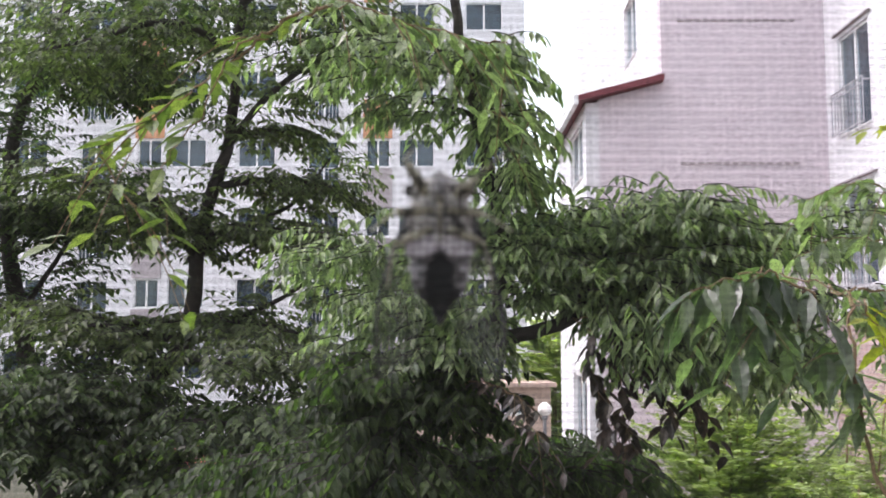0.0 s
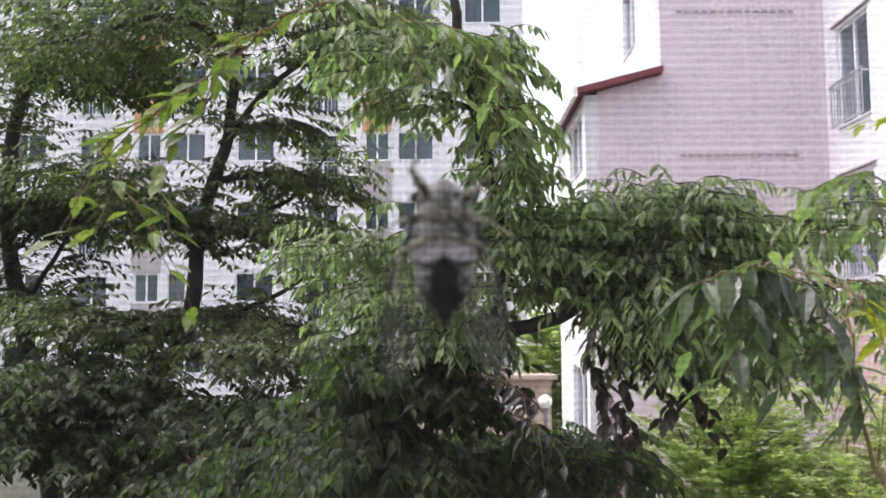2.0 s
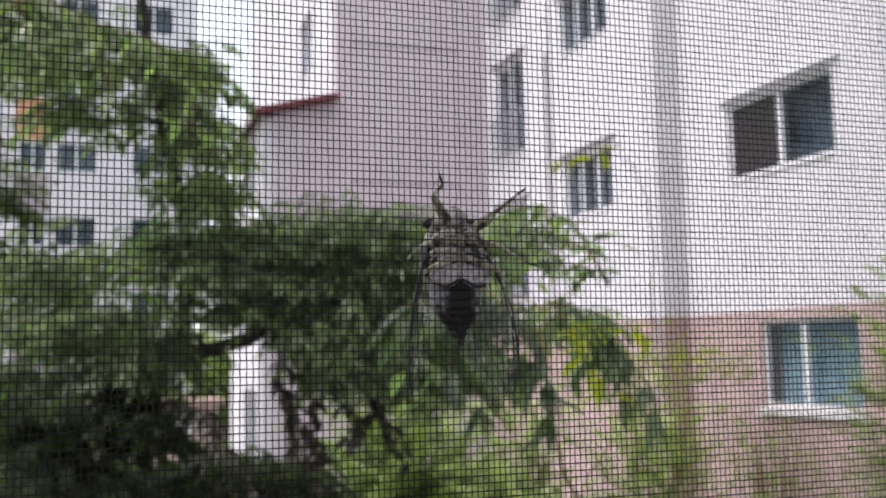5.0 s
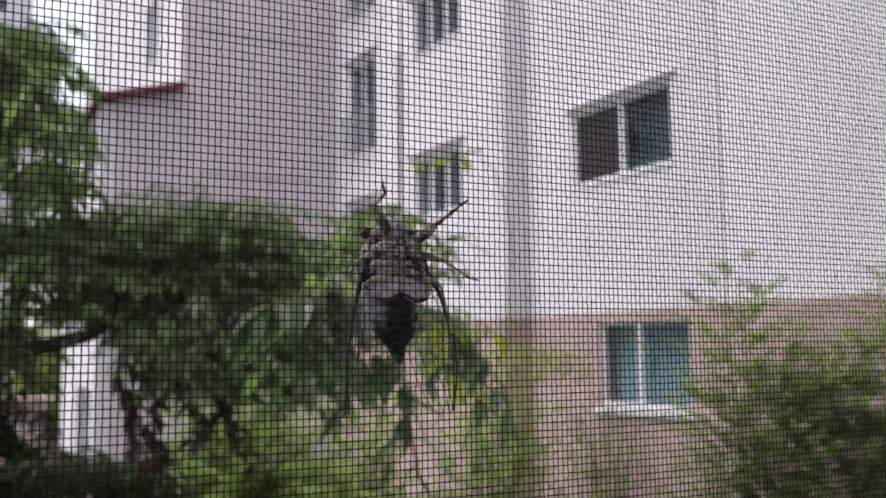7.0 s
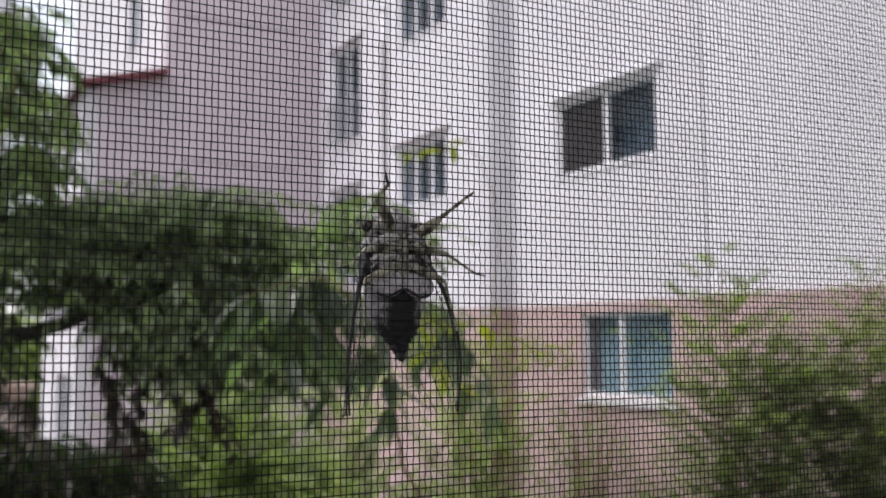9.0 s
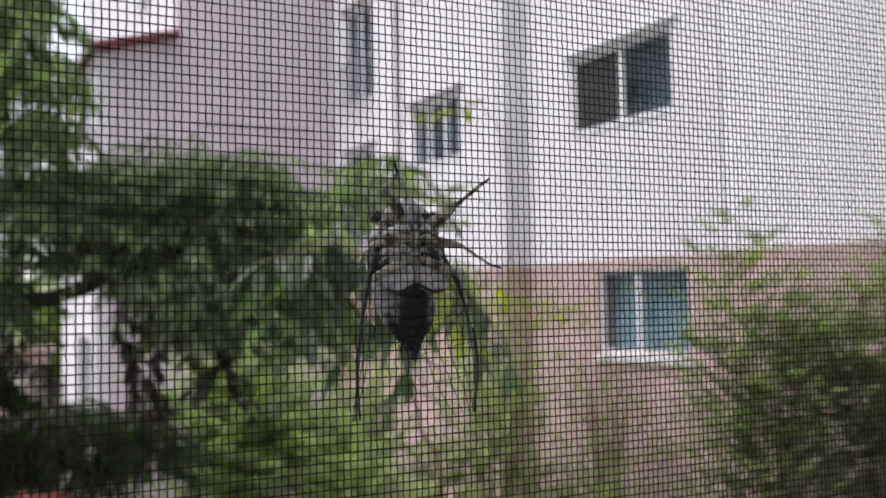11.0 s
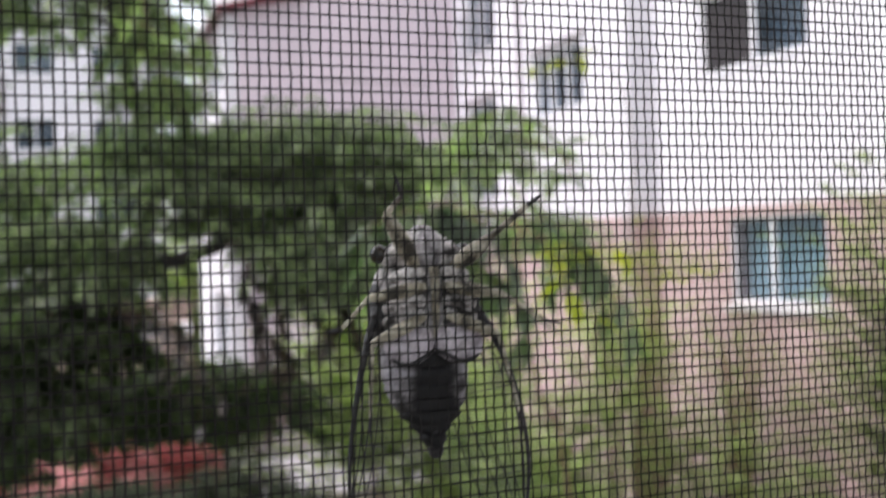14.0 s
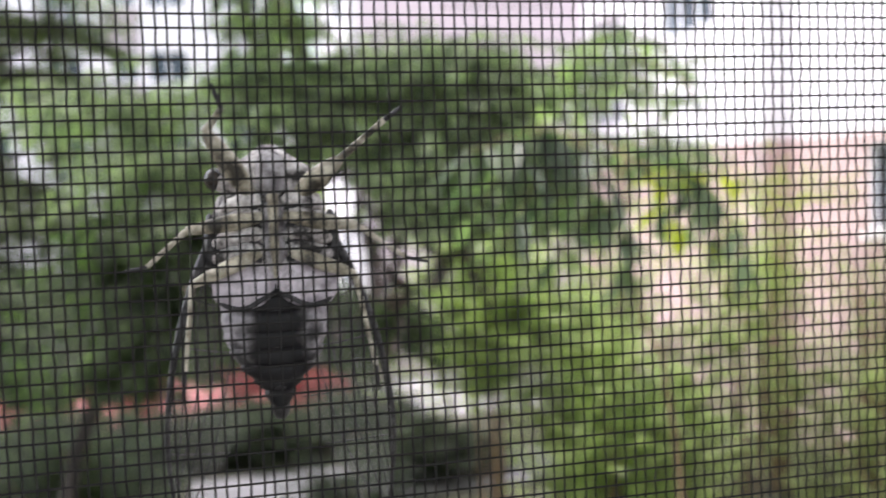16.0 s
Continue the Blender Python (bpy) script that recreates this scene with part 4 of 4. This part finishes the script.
shrub("tall green shrub close to the brick wall", 5.95, 5.6, 0.75, 0.8, 4.3, 820, M_SHRUB_DARK, 0.085, 35, low=0.3)
shrub("tall green shrub close to the brick wall", 6.75, 5.2, 0.65, 0.8, 4.3, 760, M_SHRUB_DARK, 0.085, 43, low=0.3)
shrub("low light green garden shrub", 4.2, 8.2, 0.55, 0.5, 2.3, 350, M_SHRUB, 0.08, 46)
shrub("low sparse shrub under the brick wall window", 5.7, 7.4, 0.8, 0.7, 1.95, 300, M_SHRUB_DARK, 0.075, 36)
shrub("sparse green shrub by the foot of the brick wall", 6.2, 9.7, 0.8, 0.9, 1.9, 260, M_SHRUB_DARK, 0.08, 42)
shrub("sparse bush with yellow-green shoots before the brick wall", 6.35, 9.9, 0.95, 0.6, 3.78, 160, M_SHRUB_TIP, 0.085, 44, stems=9, low=0.84)
shrub("twiggy half-bare bush with brown stems before the brick wall", 6.75, 8.9, 0.7, 0.6, 3.1, 130, M_SHRUB_DARK, 0.08, 45, stems=16, low=0.25)
for k, (x, y, rx, h) in enumerate(((-1.2, 16.4, 0.75, 0.8), (0.5, 16.5, 0.6, 0.85), (1.6, 16.3, 0.5, 0.75), (-3.0, 16.6, 0.8, 0.8), (-6.0, 24.5, 1.3, 0.95))):
    shrub("low hedge bush with pinkish red leaves by the path", x, y, rx, 0.45, h, 260, M_LEAF_PINK, 0.075, 90 + k)
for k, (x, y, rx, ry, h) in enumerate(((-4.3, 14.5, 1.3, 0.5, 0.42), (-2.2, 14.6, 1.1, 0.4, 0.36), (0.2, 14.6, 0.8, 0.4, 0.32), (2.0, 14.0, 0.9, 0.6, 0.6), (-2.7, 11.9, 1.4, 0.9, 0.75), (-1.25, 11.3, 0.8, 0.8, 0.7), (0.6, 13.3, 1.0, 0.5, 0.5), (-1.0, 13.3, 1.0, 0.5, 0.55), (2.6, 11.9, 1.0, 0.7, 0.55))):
    shrub("low azalea bush beside the footpath, leaves darkened for tree shade", x, y, rx, ry, h, 420, M_AZALEA_SHADED, 0.10, 60 + k)
shrub("clipped shrub at the foot of the tree, leaves darkened for shade", 1.1, 8.6, 0.7, 0.6, 1.15, 320, M_AZALEA_SHADED, 0.09, 37)
shrub("dark green shrub beside the lamp", 1.9, 18.0, 1.2, 1.0, 2.05, 500, M_LEAF_DARK_SHADE, 0.14, 38)
shrub("bright green young tree behind the lamp", 3.4, 30.0, 1.6, 1.5, 4.9, 600, M_SHRUB, 0.22, 39)
shrub("dark green shrub under the trees", -1.3, 9.0, 0.8, 0.7, 1.6, 400, M_LEAF_DARK_SHADE, 0.09, 40)
shrub("dark green shrub under the trees", -2.8, 9.2, 0.9, 0.7, 1.6, 400, M_LEAF_DARK_SHADE, 0.09, 41)


# ---- the room and its window ----
def room():
    wall = wall_panel("wall_north", 32.0, 16.0, 0.2, [(17.5, EYE - 0.55, 19.3, EYE + 0.65)], M_ROOM, pose(-18.0, -0.06, 0.0), None)
    tagged(wall, "white painted outer wall with a wide window opening", "wall", kind="structure")
    for n, b in (("floor", (-2.2, -2.0, 2.2, 2.2, -0.064, 2.348)), ("ceiling", (-2.2, -2.0, 4.952, 2.2, -0.064, 5.1)),
                 ("wall_west", (-2.2, -2.0, 2.35, -2.002, -0.064, 4.95)), ("wall_east", (2.002, -2.0, 2.35, 2.2, -0.064, 4.95))):
        tagged(part(n, boxes(b), M_FLOOR if n == "floor" else M_ROOM), "plain pale " + n.split("_")[0] + " of the balcony room", n.split("_")[0], kind="structure")
    # Unseen wall; its opening is added to let sky onto the insect's belly.
    tagged(wall_panel("wall_south", 4.0, 2.6, 0.2, [(0.05, 0.3, 3.95, 2.55)], M_ROOM, pose(-2.0, -2.0, 2.35), None),
           "unseen white wall with a broad opening added to light the insect", "wall", kind="structure")
    w = tagged(new("window_1"), "white sliding window with one sash pushed open", "window", kind="structure")
    x0, x1, z0, z1 = -0.5, 1.3, EYE - 0.55, EYE + 0.65
    part("window_frame", boxes((x0, 0.03, z0, x1, 0.12, z0 + 0.04), (x0, 0.03, z1 - 0.04, x1, 0.12, z1), (x0, 0.03, z0 + 0.04, x0 + 0.04, 0.12, z1 - 0.04),
                               (x1 - 0.04, 0.03, z0 + 0.04, x1, 0.12, z1 - 0.04)), M_FRAME, w)
    part("pane", boxes((0.52, 0.07, z0 + 0.04, x1 - 0.04, 0.076, z1 - 0.04)), M_GLASS, w).visible_shadow = False


def insect_screen():
    """Woven fibre mesh: straight weft, warp that bends over and under it."""
    x0, x1, z0, z1 = -0.44, 0.48, EYE - 0.49, EYE + 0.59
    pc, pr, r = PITCH_X, PITCH_Z, 0.00014
    s = tagged(new("insect_screen"), "dark woven fibre insect screen in a white sash", "screen")
    part("sash", boxes((x0 - 0.02, -0.012, z0 - 0.02, x1 + 0.02, 0.012, z0), (x0 - 0.02, -0.012, z1, x1 + 0.02, 0.012, z1 + 0.02),
                       (x0 - 0.02, -0.012, z0, x0, 0.012, z1), (x1, -0.012, z0, x1 + 0.02, 0.012, z1)), M_FRAME, s)
    rng = np.random.RandomState(4)
    ring = np.array([(math.cos(a), math.sin(a)) for a in (math.pi / 2, math.pi * 7 / 6, math.pi * 11 / 6)]) * r

    def strands(paths, along):
        verts, faces, base = [], [], 0
        for p in paths:
            n = len(p)
            if along == "z":
                o = np.stack([ring[:, 0], ring[:, 1], np.zeros(3)], 1)
            else:
                o = np.stack([np.zeros(3), ring[:, 1], ring[:, 0]], 1)
            verts.append((p[:, None] + o[None]).reshape(-1, 3))
            i = np.arange(n - 1)[:, None] * 3 + base
            for a, b in ((0, 1), (1, 2), (2, 0)):
                faces.append(np.concatenate([i + a, i + b, i + 3 + b, i + 3 + a], 1))
            base += 3 * n
        me = bpy.data.meshes.new("strands")
        me.from_pydata(np.concatenate(verts).tolist(), [], np.concatenate(faces).tolist())
        me.materials.append(M_WIRE)
        me.polygons.foreach_set("use_smooth", [True] * len(me.polygons))
        return me

    warp, weft = [], []
    k0, k1 = int(x0 / pc), int(x1 / pc)
    zc = np.arange(-0.17, 0.17, pr)
    for k in range(k0, k1 + 1):
        x = k * pc + rng.normal(0, 0.00004)
        if -0.20 < x < 0.33:
            i = np.round(zc / pr)
            y = np.where((i + k) % 2 == 0, 1, -1) * r * 1.0
            xx = x + 0.00012 * np.sin(zc * 21 + k * 0.05) + rng.normal(0, 0.00004, len(zc))
            mid = np.stack([xx, y, EYE + np.round(zc / pr) * pr], 1)
            p = np.concatenate([[(x, 0, z0)], mid, [(x, 0, z1)]])
        else:
            p = np.array([(x, 0, z0), (x, 0, z1)])
        warp.append(p)
    for k in range(int((z0 - EYE) / pr), int((z1 - EYE) / pr) + 1):
        z = EYE + k * pr + rng.normal(0, 0.00004)
        xs = np.linspace(x0, x1, 60)
        weft.append(np.stack([xs, np.full(60, 0.0) + rng.normal(0, 0.00004, 60), z + rng.normal(0, 0.00005, 60)], 1))
    for name, me in (("warp", strands(warp, "z")), ("weft", strands(weft, "x"))):
        ob = tagged(new(name, me), kind="stuff")
        ob.parent = s


PITCH_X, PITCH_Z = 0.0013, 0.0016
room()
insect_screen()


# ---- the cicada on the outer side of the screen ----
def shaded(name, a, b, mid, fine, rough, relief=0.4):
    """Insect cuticle: pale meal broken by dark mottling and fine pits."""
    def build(t, p):
        f, c = grain(t, fine, 6.0), grain(t, fine * 2.7, 4.0)
        col = ramp(t, f, [(0.36, a), (0.47, mid), (0.6, b)])
        col = blend(t, 0.7, col, ramp(t, c, [(0.38, (0.45, 0.43, 0.42)), (0.56, (1.0, 1.0, 1.0))]))
        t.links.new(col, p.inputs["Base Color"])
        p.inputs["Roughness"].default_value = rough
        bump(t, p, c, relief, 0.0004)
    return material(name, build)


M_BLACK = shaded("cicada_black", (0.010, 0.009, 0.010), (0.05, 0.045, 0.048), (0.02, 0.018, 0.019), 700.0, 0.45)
M_MEAL = shaded("cicada_mealy", (0.035, 0.03, 0.028), (0.80, 0.76, 0.74), (0.54, 0.50, 0.49), 420.0, 0.8, 0.8)
M_PLATE = shaded("cicada_plate", (0.36, 0.315, 0.35), (0.70, 0.63, 0.675), (0.56, 0.495, 0.535), 260.0, 0.6)
def abdomen_skin(t, p):
    """Black glossy middle that breaks up into pale meal on both flanks."""
    c = t.nodes.new("ShaderNodeTexCoord")
    s = t.nodes.new("ShaderNodeSeparateXYZ")
    t.links.new(c.outputs["Object"], s.inputs[0])

    def calc(op, a, k):
        m = t.nodes.new("ShaderNodeMath")
        m.operation = op
        t.links.new(a, m.inputs[0])
        if hasattr(k, "is_output"):
            t.links.new(k, m.inputs[1])
        else:
            m.inputs[1].default_value = k
        return m.outputs[0]
    side = calc("MULTIPLY", calc("ABSOLUTE", s.outputs["X"], 0.0), 130.0)
    down = calc("MULTIPLY", s.outputs["Z"], 34.0)
    patch = calc("MULTIPLY", grain(t, 420.0, 6.0), 0.95)
    f = calc("ADD", calc("ADD", side, patch), down)
    col = ramp(t, f, [(0.60, (0.009, 0.008, 0.009)), (0.76, (0.06, 0.055, 0.055)), (0.88, (0.18, 0.165, 0.172)), (1.0, (0.36, 0.335, 0.355))])
    fine = grain(t, 1100.0)
    col = blend(t, 0.6, col, ramp(t, fine, [(0.36, (0.5, 0.5, 0.5)), (0.6, (1.2, 1.2, 1.2))]))
    t.links.new(col, p.inputs["Base Color"])
    p.inputs["Roughness"].default_value = 0.55
    p.inputs["Specular IOR Level"].default_value = 0.3
    bump(t, p, fine, 0.4, 0.0003)


M_ABDOMEN = material("cicada_abdomen", abdomen_skin)
M_FLANK = shaded("cicada_flank", (0.08, 0.07, 0.075), (0.50, 0.47, 0.48), (0.27, 0.25, 0.26), 330.0, 0.75)
M_OLIVE = shaded("cicada_leg", (0.05, 0.042, 0.03), (0.62, 0.57, 0.45), (0.34, 0.30, 0.22), 380.0, 0.5)
M_EYE = shaded("cicada_eye", (0.02, 0.015, 0.012), (0.06, 0.045, 0.035), (0.035, 0.026, 0.02), 800.0, 0.2)


def wing_skin(t, p):
    p.inputs["Base Color"].default_value = (0.75, 0.74, 0.70, 1)
    p.inputs["Roughness"].default_value = 0.25
    p.inputs["Alpha"].default_value = 0.10


M_WING = material("cicada_wing", wing_skin)


def loft(sections, seg=20, flat=0.0):
    """Rings (z, half width, y front, y back, x shift) joined into a closed rounded body."""
    bm = bmesh.new()
    rings = []
    for z, w, y0, y1, *dx in sections:
        c, d = (y0 + y1) / 2, (y1 - y0) / 2
        rings.append([bm.verts.new(((dx[0] if dx else 0) + w * math.copysign(abs(math.sin(a)) ** 0.85, math.sin(a)), c - d * math.cos(a), z)) for a in (2 * math.pi * k / seg for k in range(seg))])
    for lo, hi in zip(rings, rings[1:]):
        for k in range(seg):
            bm.faces.new((lo[k], lo[(k + 1) % seg], hi[(k + 1) % seg], hi[k]))
    bm.faces.new(rings[0])
    bm.faces.new(rings[-1][::-1])
    bmesh.ops.recalc_face_normals(bm, faces=bm.faces)
    return bm


def mm(*rows):
    return [tuple(v * 0.001 for v in r) for r in rows]


def ball(c, r, seg=12):
    bm = bmesh.new()
    bmesh.ops.create_uvsphere(bm, u_segments=seg, v_segments=seg // 2 + 2, radius=1.0)
    bmesh.ops.transform(bm, matrix=Matrix.Translation(Vector(c) * 0.001) @ Matrix.Diagonal((r[0] * 0.001, r[1] * 0.001, r[2] * 0.001, 1)), verts=bm.verts)
    return bm


def cicada():
    c = tagged(new("cicada"), "mottled grey and black cicada clinging belly-first to the insect screen", "insect")
    c.location = (0, 0, EYE)
    P = lambda name, bm, mat, label="": part(name, bm, mat, c, label, True)
    P("thorax", loft(mm((-0.5, 5.6, 5.5, 13.5), (1.5, 7.2, 4.6, 15), (4, 7.5, 4.4, 16), (6.5, 7.0, 4.6, 16), (9, 6.6, 4.8, 15.2), (10.8, 6.0, 5.4, 14), (11.4, 4.5, 6.5, 12.5))), M_MEAL)
    P("head", loft(mm((10.8, 4.5, 5.2, 12.5), (11.6, 6.2, 4.9, 12.8), (13.0, 6.3, 4.8, 12.6), (14.2, 4.6, 5.2, 12), (15.5, 2.5, 6, 11), (16.7, 0.9, 7.2, 9.6))), M_MEAL)
    P("face_plate", loft(mm((10.6, 0.8, 3.9, 6.5), (11.8, 1.7, 3.6, 7), (13.4, 1.9, 3.6, 7), (15.2, 1.4, 4.6, 8), (16.2, 0.5, 6, 8))), M_FLANK, "pale swollen ridged face plate")
    for s in (-1, 1):
        P("eye", ball((s * 6.2, 8.6, 12.9), (1.25, 1.5, 1.35)), M_EYE, "bulging dark eye")
    run = mm((0, 4.0, 10.9), (0, 3.4, 8), (0, 3.5, 4.5), (0, 4.0, 1.5))
    P("rostrum", tube(bmesh.new(), run, [0.0007, 0.0006, 0.0005, 0.0002], 8), M_OLIVE, "thin brown beak along the breast")
    # folds of the breast
    for z, w, t in ((9.9, 5.6, 0.7), (8.0, 6.2, 0.75), (6.0, 6.5, 0.8), (4.2, 6.7, 0.7)):
        for s in (-1, 1):
            pts = mm((s * 1.1, 4.5, z + 0.3), (s * w * 0.45, 4.15, z + 0.55), (s * w * 0.85, 5.0, z - 0.1), (s * w * 1.02, 6.8, z - 0.7))
            P("breast_fold", tube(bmesh.new(), curve_points(pts, 4), [t * 0.001 * k for k in (0.5, .8, 1.1, 1.0, 1.25, 1.1, 1.3, 1.1, 1.15, 1, .9, .8, .6)], 9), M_MEAL)
    # Black tubes between the folds put shade into the creases.
    for z, w in ((8.95, 5.6), (7.0, 6.2), (5.1, 6.5), (3.3, 6.4)):
        for s in (-1, 1):
            pts = mm((s * 1.4, 4.5, z + 0.1), (s * w * 0.45, 4.3, z + 0.25), (s * w * 0.85, 5.2, z - 0.4), (s * w * 1.0, 6.8, z - 1.0))
            P("breast_crease", tube(bmesh.new(), curve_points(pts, 4), [0.00034] * 13, 6), M_BLACK)
    for s in (-1, 1):
        P("side_plate", ball((s * 7.0, 8.2, 4.6), (1.0, 2.6, 4.4), 14), M_BLACK, "black shining side of the thorax")
        P("throat_patch", ball((s * 2.2, 4.75, 6.6), (0.9, 0.6, 1.7), 10), M_BLACK, "dark patch beside the beak")
    P("breast_ridge", loft(mm((2.6, 0.7, 3.9, 6), (4.0, 1.5, 3.7, 6), (6.0, 1.2, 3.8, 6), (8.5, 1.4, 3.9, 6), (10.0, 0.8, 4.3, 6))), M_FLANK)
    # sound covers
    for s in (-1, 1):
        sec = mm((3.4, 1.0, 4.6, 6.0, s * 3.6), (2.6, 2.9, 3.9, 6.2, s * 3.5), (1.0, 3.6, 3.5, 6.0, s * 3.55), (-0.6, 3.4, 3.5, 5.6, s * 3.7), (-1.6, 2.4, 3.7, 5.2, s * 3.9), (-2.1, 1.0, 4.0, 4.9, s * 4.0))
        P("operculum", loft(sec, 18), M_PLATE, "pale rounded sound cover")
    for s in (-1, 1):
        rim = curve_points(mm((s * 0.2, 4.3, -0.3), (s * 1.6, 3.9, -0.9), (s * 3.6, 3.75, -1.9), (s * 5.6, 4.0, -1.5), (s * 7.0, 4.9, -0.1)), 4)
        P("operculum_rim", tube(bmesh.new(), rim, [0.00034] * len(rim), 7), M_BLACK, "dark lower edge of the sound cover")
    core = P("abdomen", loft(mm((2.0, 4.6, 5.4, 14.0), (-3.2, 5.3, 4.9, 13.5), (-7.2, 4.6, 4.7, 11.4), (-10.2, 2.2, 4.6, 9.0), (-13.0, 0.8, 4.6, 7.2))), M_BLACK, "black tapering ringed abdomen")
    rings = ((1.6, 5.9), (-0.6, 6.25), (-2.8, 6.3), (-5.0, 6.1), (-7.0, 5.5), (-8.9, 4.4), (-10.5, 2.9), (-11.9, 1.8), (-13.6, 1.0))
    for i, ((z, w), (z2, w2)) in enumerate(zip(rings, rings[1:])):
        h = z2 - z
        a, b = 4.7 + (0.2 + 0.06 * math.sin(i * 2.3)) * i + 0.16 * min(z, 0), 14.7 - 0.7 * i + 0.1 * min(z, 0)
        sec = mm((z + 0.3, w * 0.96, a + 0.14, b - 0.2), (z + 0.3 * h, w, a + 0.02, b), (z + 0.8 * h, w + (w2 - w) * 0.8, a + 0.12, b - 0.45), (z + 1.0 * h, w2 * 0.985, a + 0.22, b - 0.6), (z + 1.06 * h, w2 * 0.9, a + 0.6, b - 1.0))
        part("abdomen_ring", loft(sec, 24), M_ABDOMEN, core, "", True)
    P("tail", ball((0, 5.4, -13.7), (1.1, 1.2, 1.5), 10), M_BLACK)
    # legs: thick thigh, thin shin and foot
    def leg(base, knee, foot, toe, thick, mat=M_OLIVE):
        l = P("leg", tube(bmesh.new(), curve_points(mm(base, ((base[0] + knee[0]) / 2, (base[1] + knee[1]) / 2 - 0.4, (base[2] + knee[2]) / 2), knee), 4),
                          [thick * k * 0.001 for k in (0.7, 0.9, 1.1, 1.2, 1.2, 1.1, 0.95, 0.8, 0.6)], 9), mat)
        part("shin", tube(bmesh.new(), curve_points(mm(knee, foot), 4), [thick * k * 0.001 for k in (0.5, 0.42, 0.38, 0.36, 0.34)], 7), mat, l, "", True)
        part("foot", tube(bmesh.new(), curve_points(mm(foot, toe), 3), [thick * k * 0.001 for k in (0.3, 0.3, 0.26, 0.18)], 6), M_BLACK, l, "", True)
    leg((3.0, 4.4, 10.9), (7.6, 2.4, 14.6), (12.6, 0.6, 18.8), (14.7, 0.3, 20.3), 1.05)
    leg((-2.4, 4.3, 11.0), (-7.0, 2.2, 18.0), (-5.2, 0.8, 20.4), (-6.2, 0.3, 23.0), 1.05)
    leg((1.2, 3.7, 8.4), (9.4, 2.6, 7.0), (14.6, 0.6, 3.2), (17.0, 0.3, 2.6), 0.8)
    leg((-1.2, 3.7, 8.4), (-9.6, 2.6, 7.2), (-13.8, 0.6, 3.6), (-16.4, 0.3, 3.2), 0.8)
    leg((1.6, 3.6, 4.4), (9.0, 3.2, 1.4), (10.6, 0.8, -9.0), (10.8, 0.3, -11.6), 0.75)
    leg((-1.6, 3.6, 4.4), (-9.2, 3.2, 1.2), (-10.4, 0.8, -8.0), (-10.6, 0.3, -10.4), 0.75)
    # wings folded roof-wise, the dark front edges towards the screen
    for s in (-1, 1):
        edge = curve_points(mm((s * 6.4, 8.0, 7.0), (s * 9.2, 5.4, 1.0), (s * 11.6, 3.6, -7.0), (s * 12.8, 3.2, -16.0), (s * 12.2, 3.8, -25.5)), 6)
        ridge = curve_points(mm((s * 4.6, 13.0, 6.0), (s * 3.4, 16.0, -1.0), (s * 3.0, 16.5, -9.0), (s * 4.4, 15.5, -18.0), (s * 9.8, 11.0, -26.5)), 6)
        bm = bmesh.new()
        rows = []
        for a, b in zip(edge, ridge):
            rows.append([bm.verts.new(a.lerp(b, k / 5) + Vector((s * 0.0012 * math.sin(math.pi * k / 5), 0, 0))) for k in range(6)])
        for lo, hi in zip(rows, rows[1:]):
            for k in range(5):
                bm.faces.new((lo[k], lo[k + 1], hi[k + 1], hi[k]))
        w = P("wing", bm, M_WING, "clear veined wing folded along the body")
        part("wing_edge", tube(bmesh.new(), edge, [0.00022 + 0.00046 * (1 - i / (len(edge) - 1)) ** 1.5 for i in range(len(edge))], 7), M_BLACK, w, "dark front vein", True)
        second = [a.lerp(b, 0.05 + 0.07 * i / len(edge)) + Vector((s * 0.0006, -0.0001, 0)) for i, (a, b) in enumerate(zip(edge, ridge))]
        part("wing_vein", tube(bmesh.new(), second, [0.0002 - 0.00011 * i / len(second) for i in range(len(second))], 6), M_BLACK, w, "", True)
        for k in (1, 2, 3, 4):
            vein = [a.lerp(b, k / 5 + 0.05 * math.sin(i * 0.4 + k)) + Vector((s * 0.0012 * math.sin(math.pi * k / 5), -0.00005, 0)) for i, (a, b) in enumerate(zip(edge, ridge))]
            part("wing_vein", tube(bmesh.new(), vein, [0.00009] * len(vein), 5), M_BLACK, w, "", True)
        for i in range(3, len(edge) - 2, 4):
            cross = [edge[i].lerp(ridge[min(i + 1, len(ridge) - 1)], k / 5) + Vector((s * 0.0012 * math.sin(math.pi * k / 5), -0.00005, 0)) for k in range(6)]
            part("wing_vein", tube(bmesh.new(), cross, [0.00008] * 6, 5), M_BLACK, w, "", True)
    return c


cicada()


def motions():
    near = 0.004
    walk(focus, [(t, pose(0, y, EYE)) for t, y in ((0, 20.0), (3.0, 20.0), (3.3, 2.2), (3.6, 0.9), (4.0, 0.35), (4.4, 0.10), (4.7, 0.03), (5.0, near), (16.0, near))])


motions()
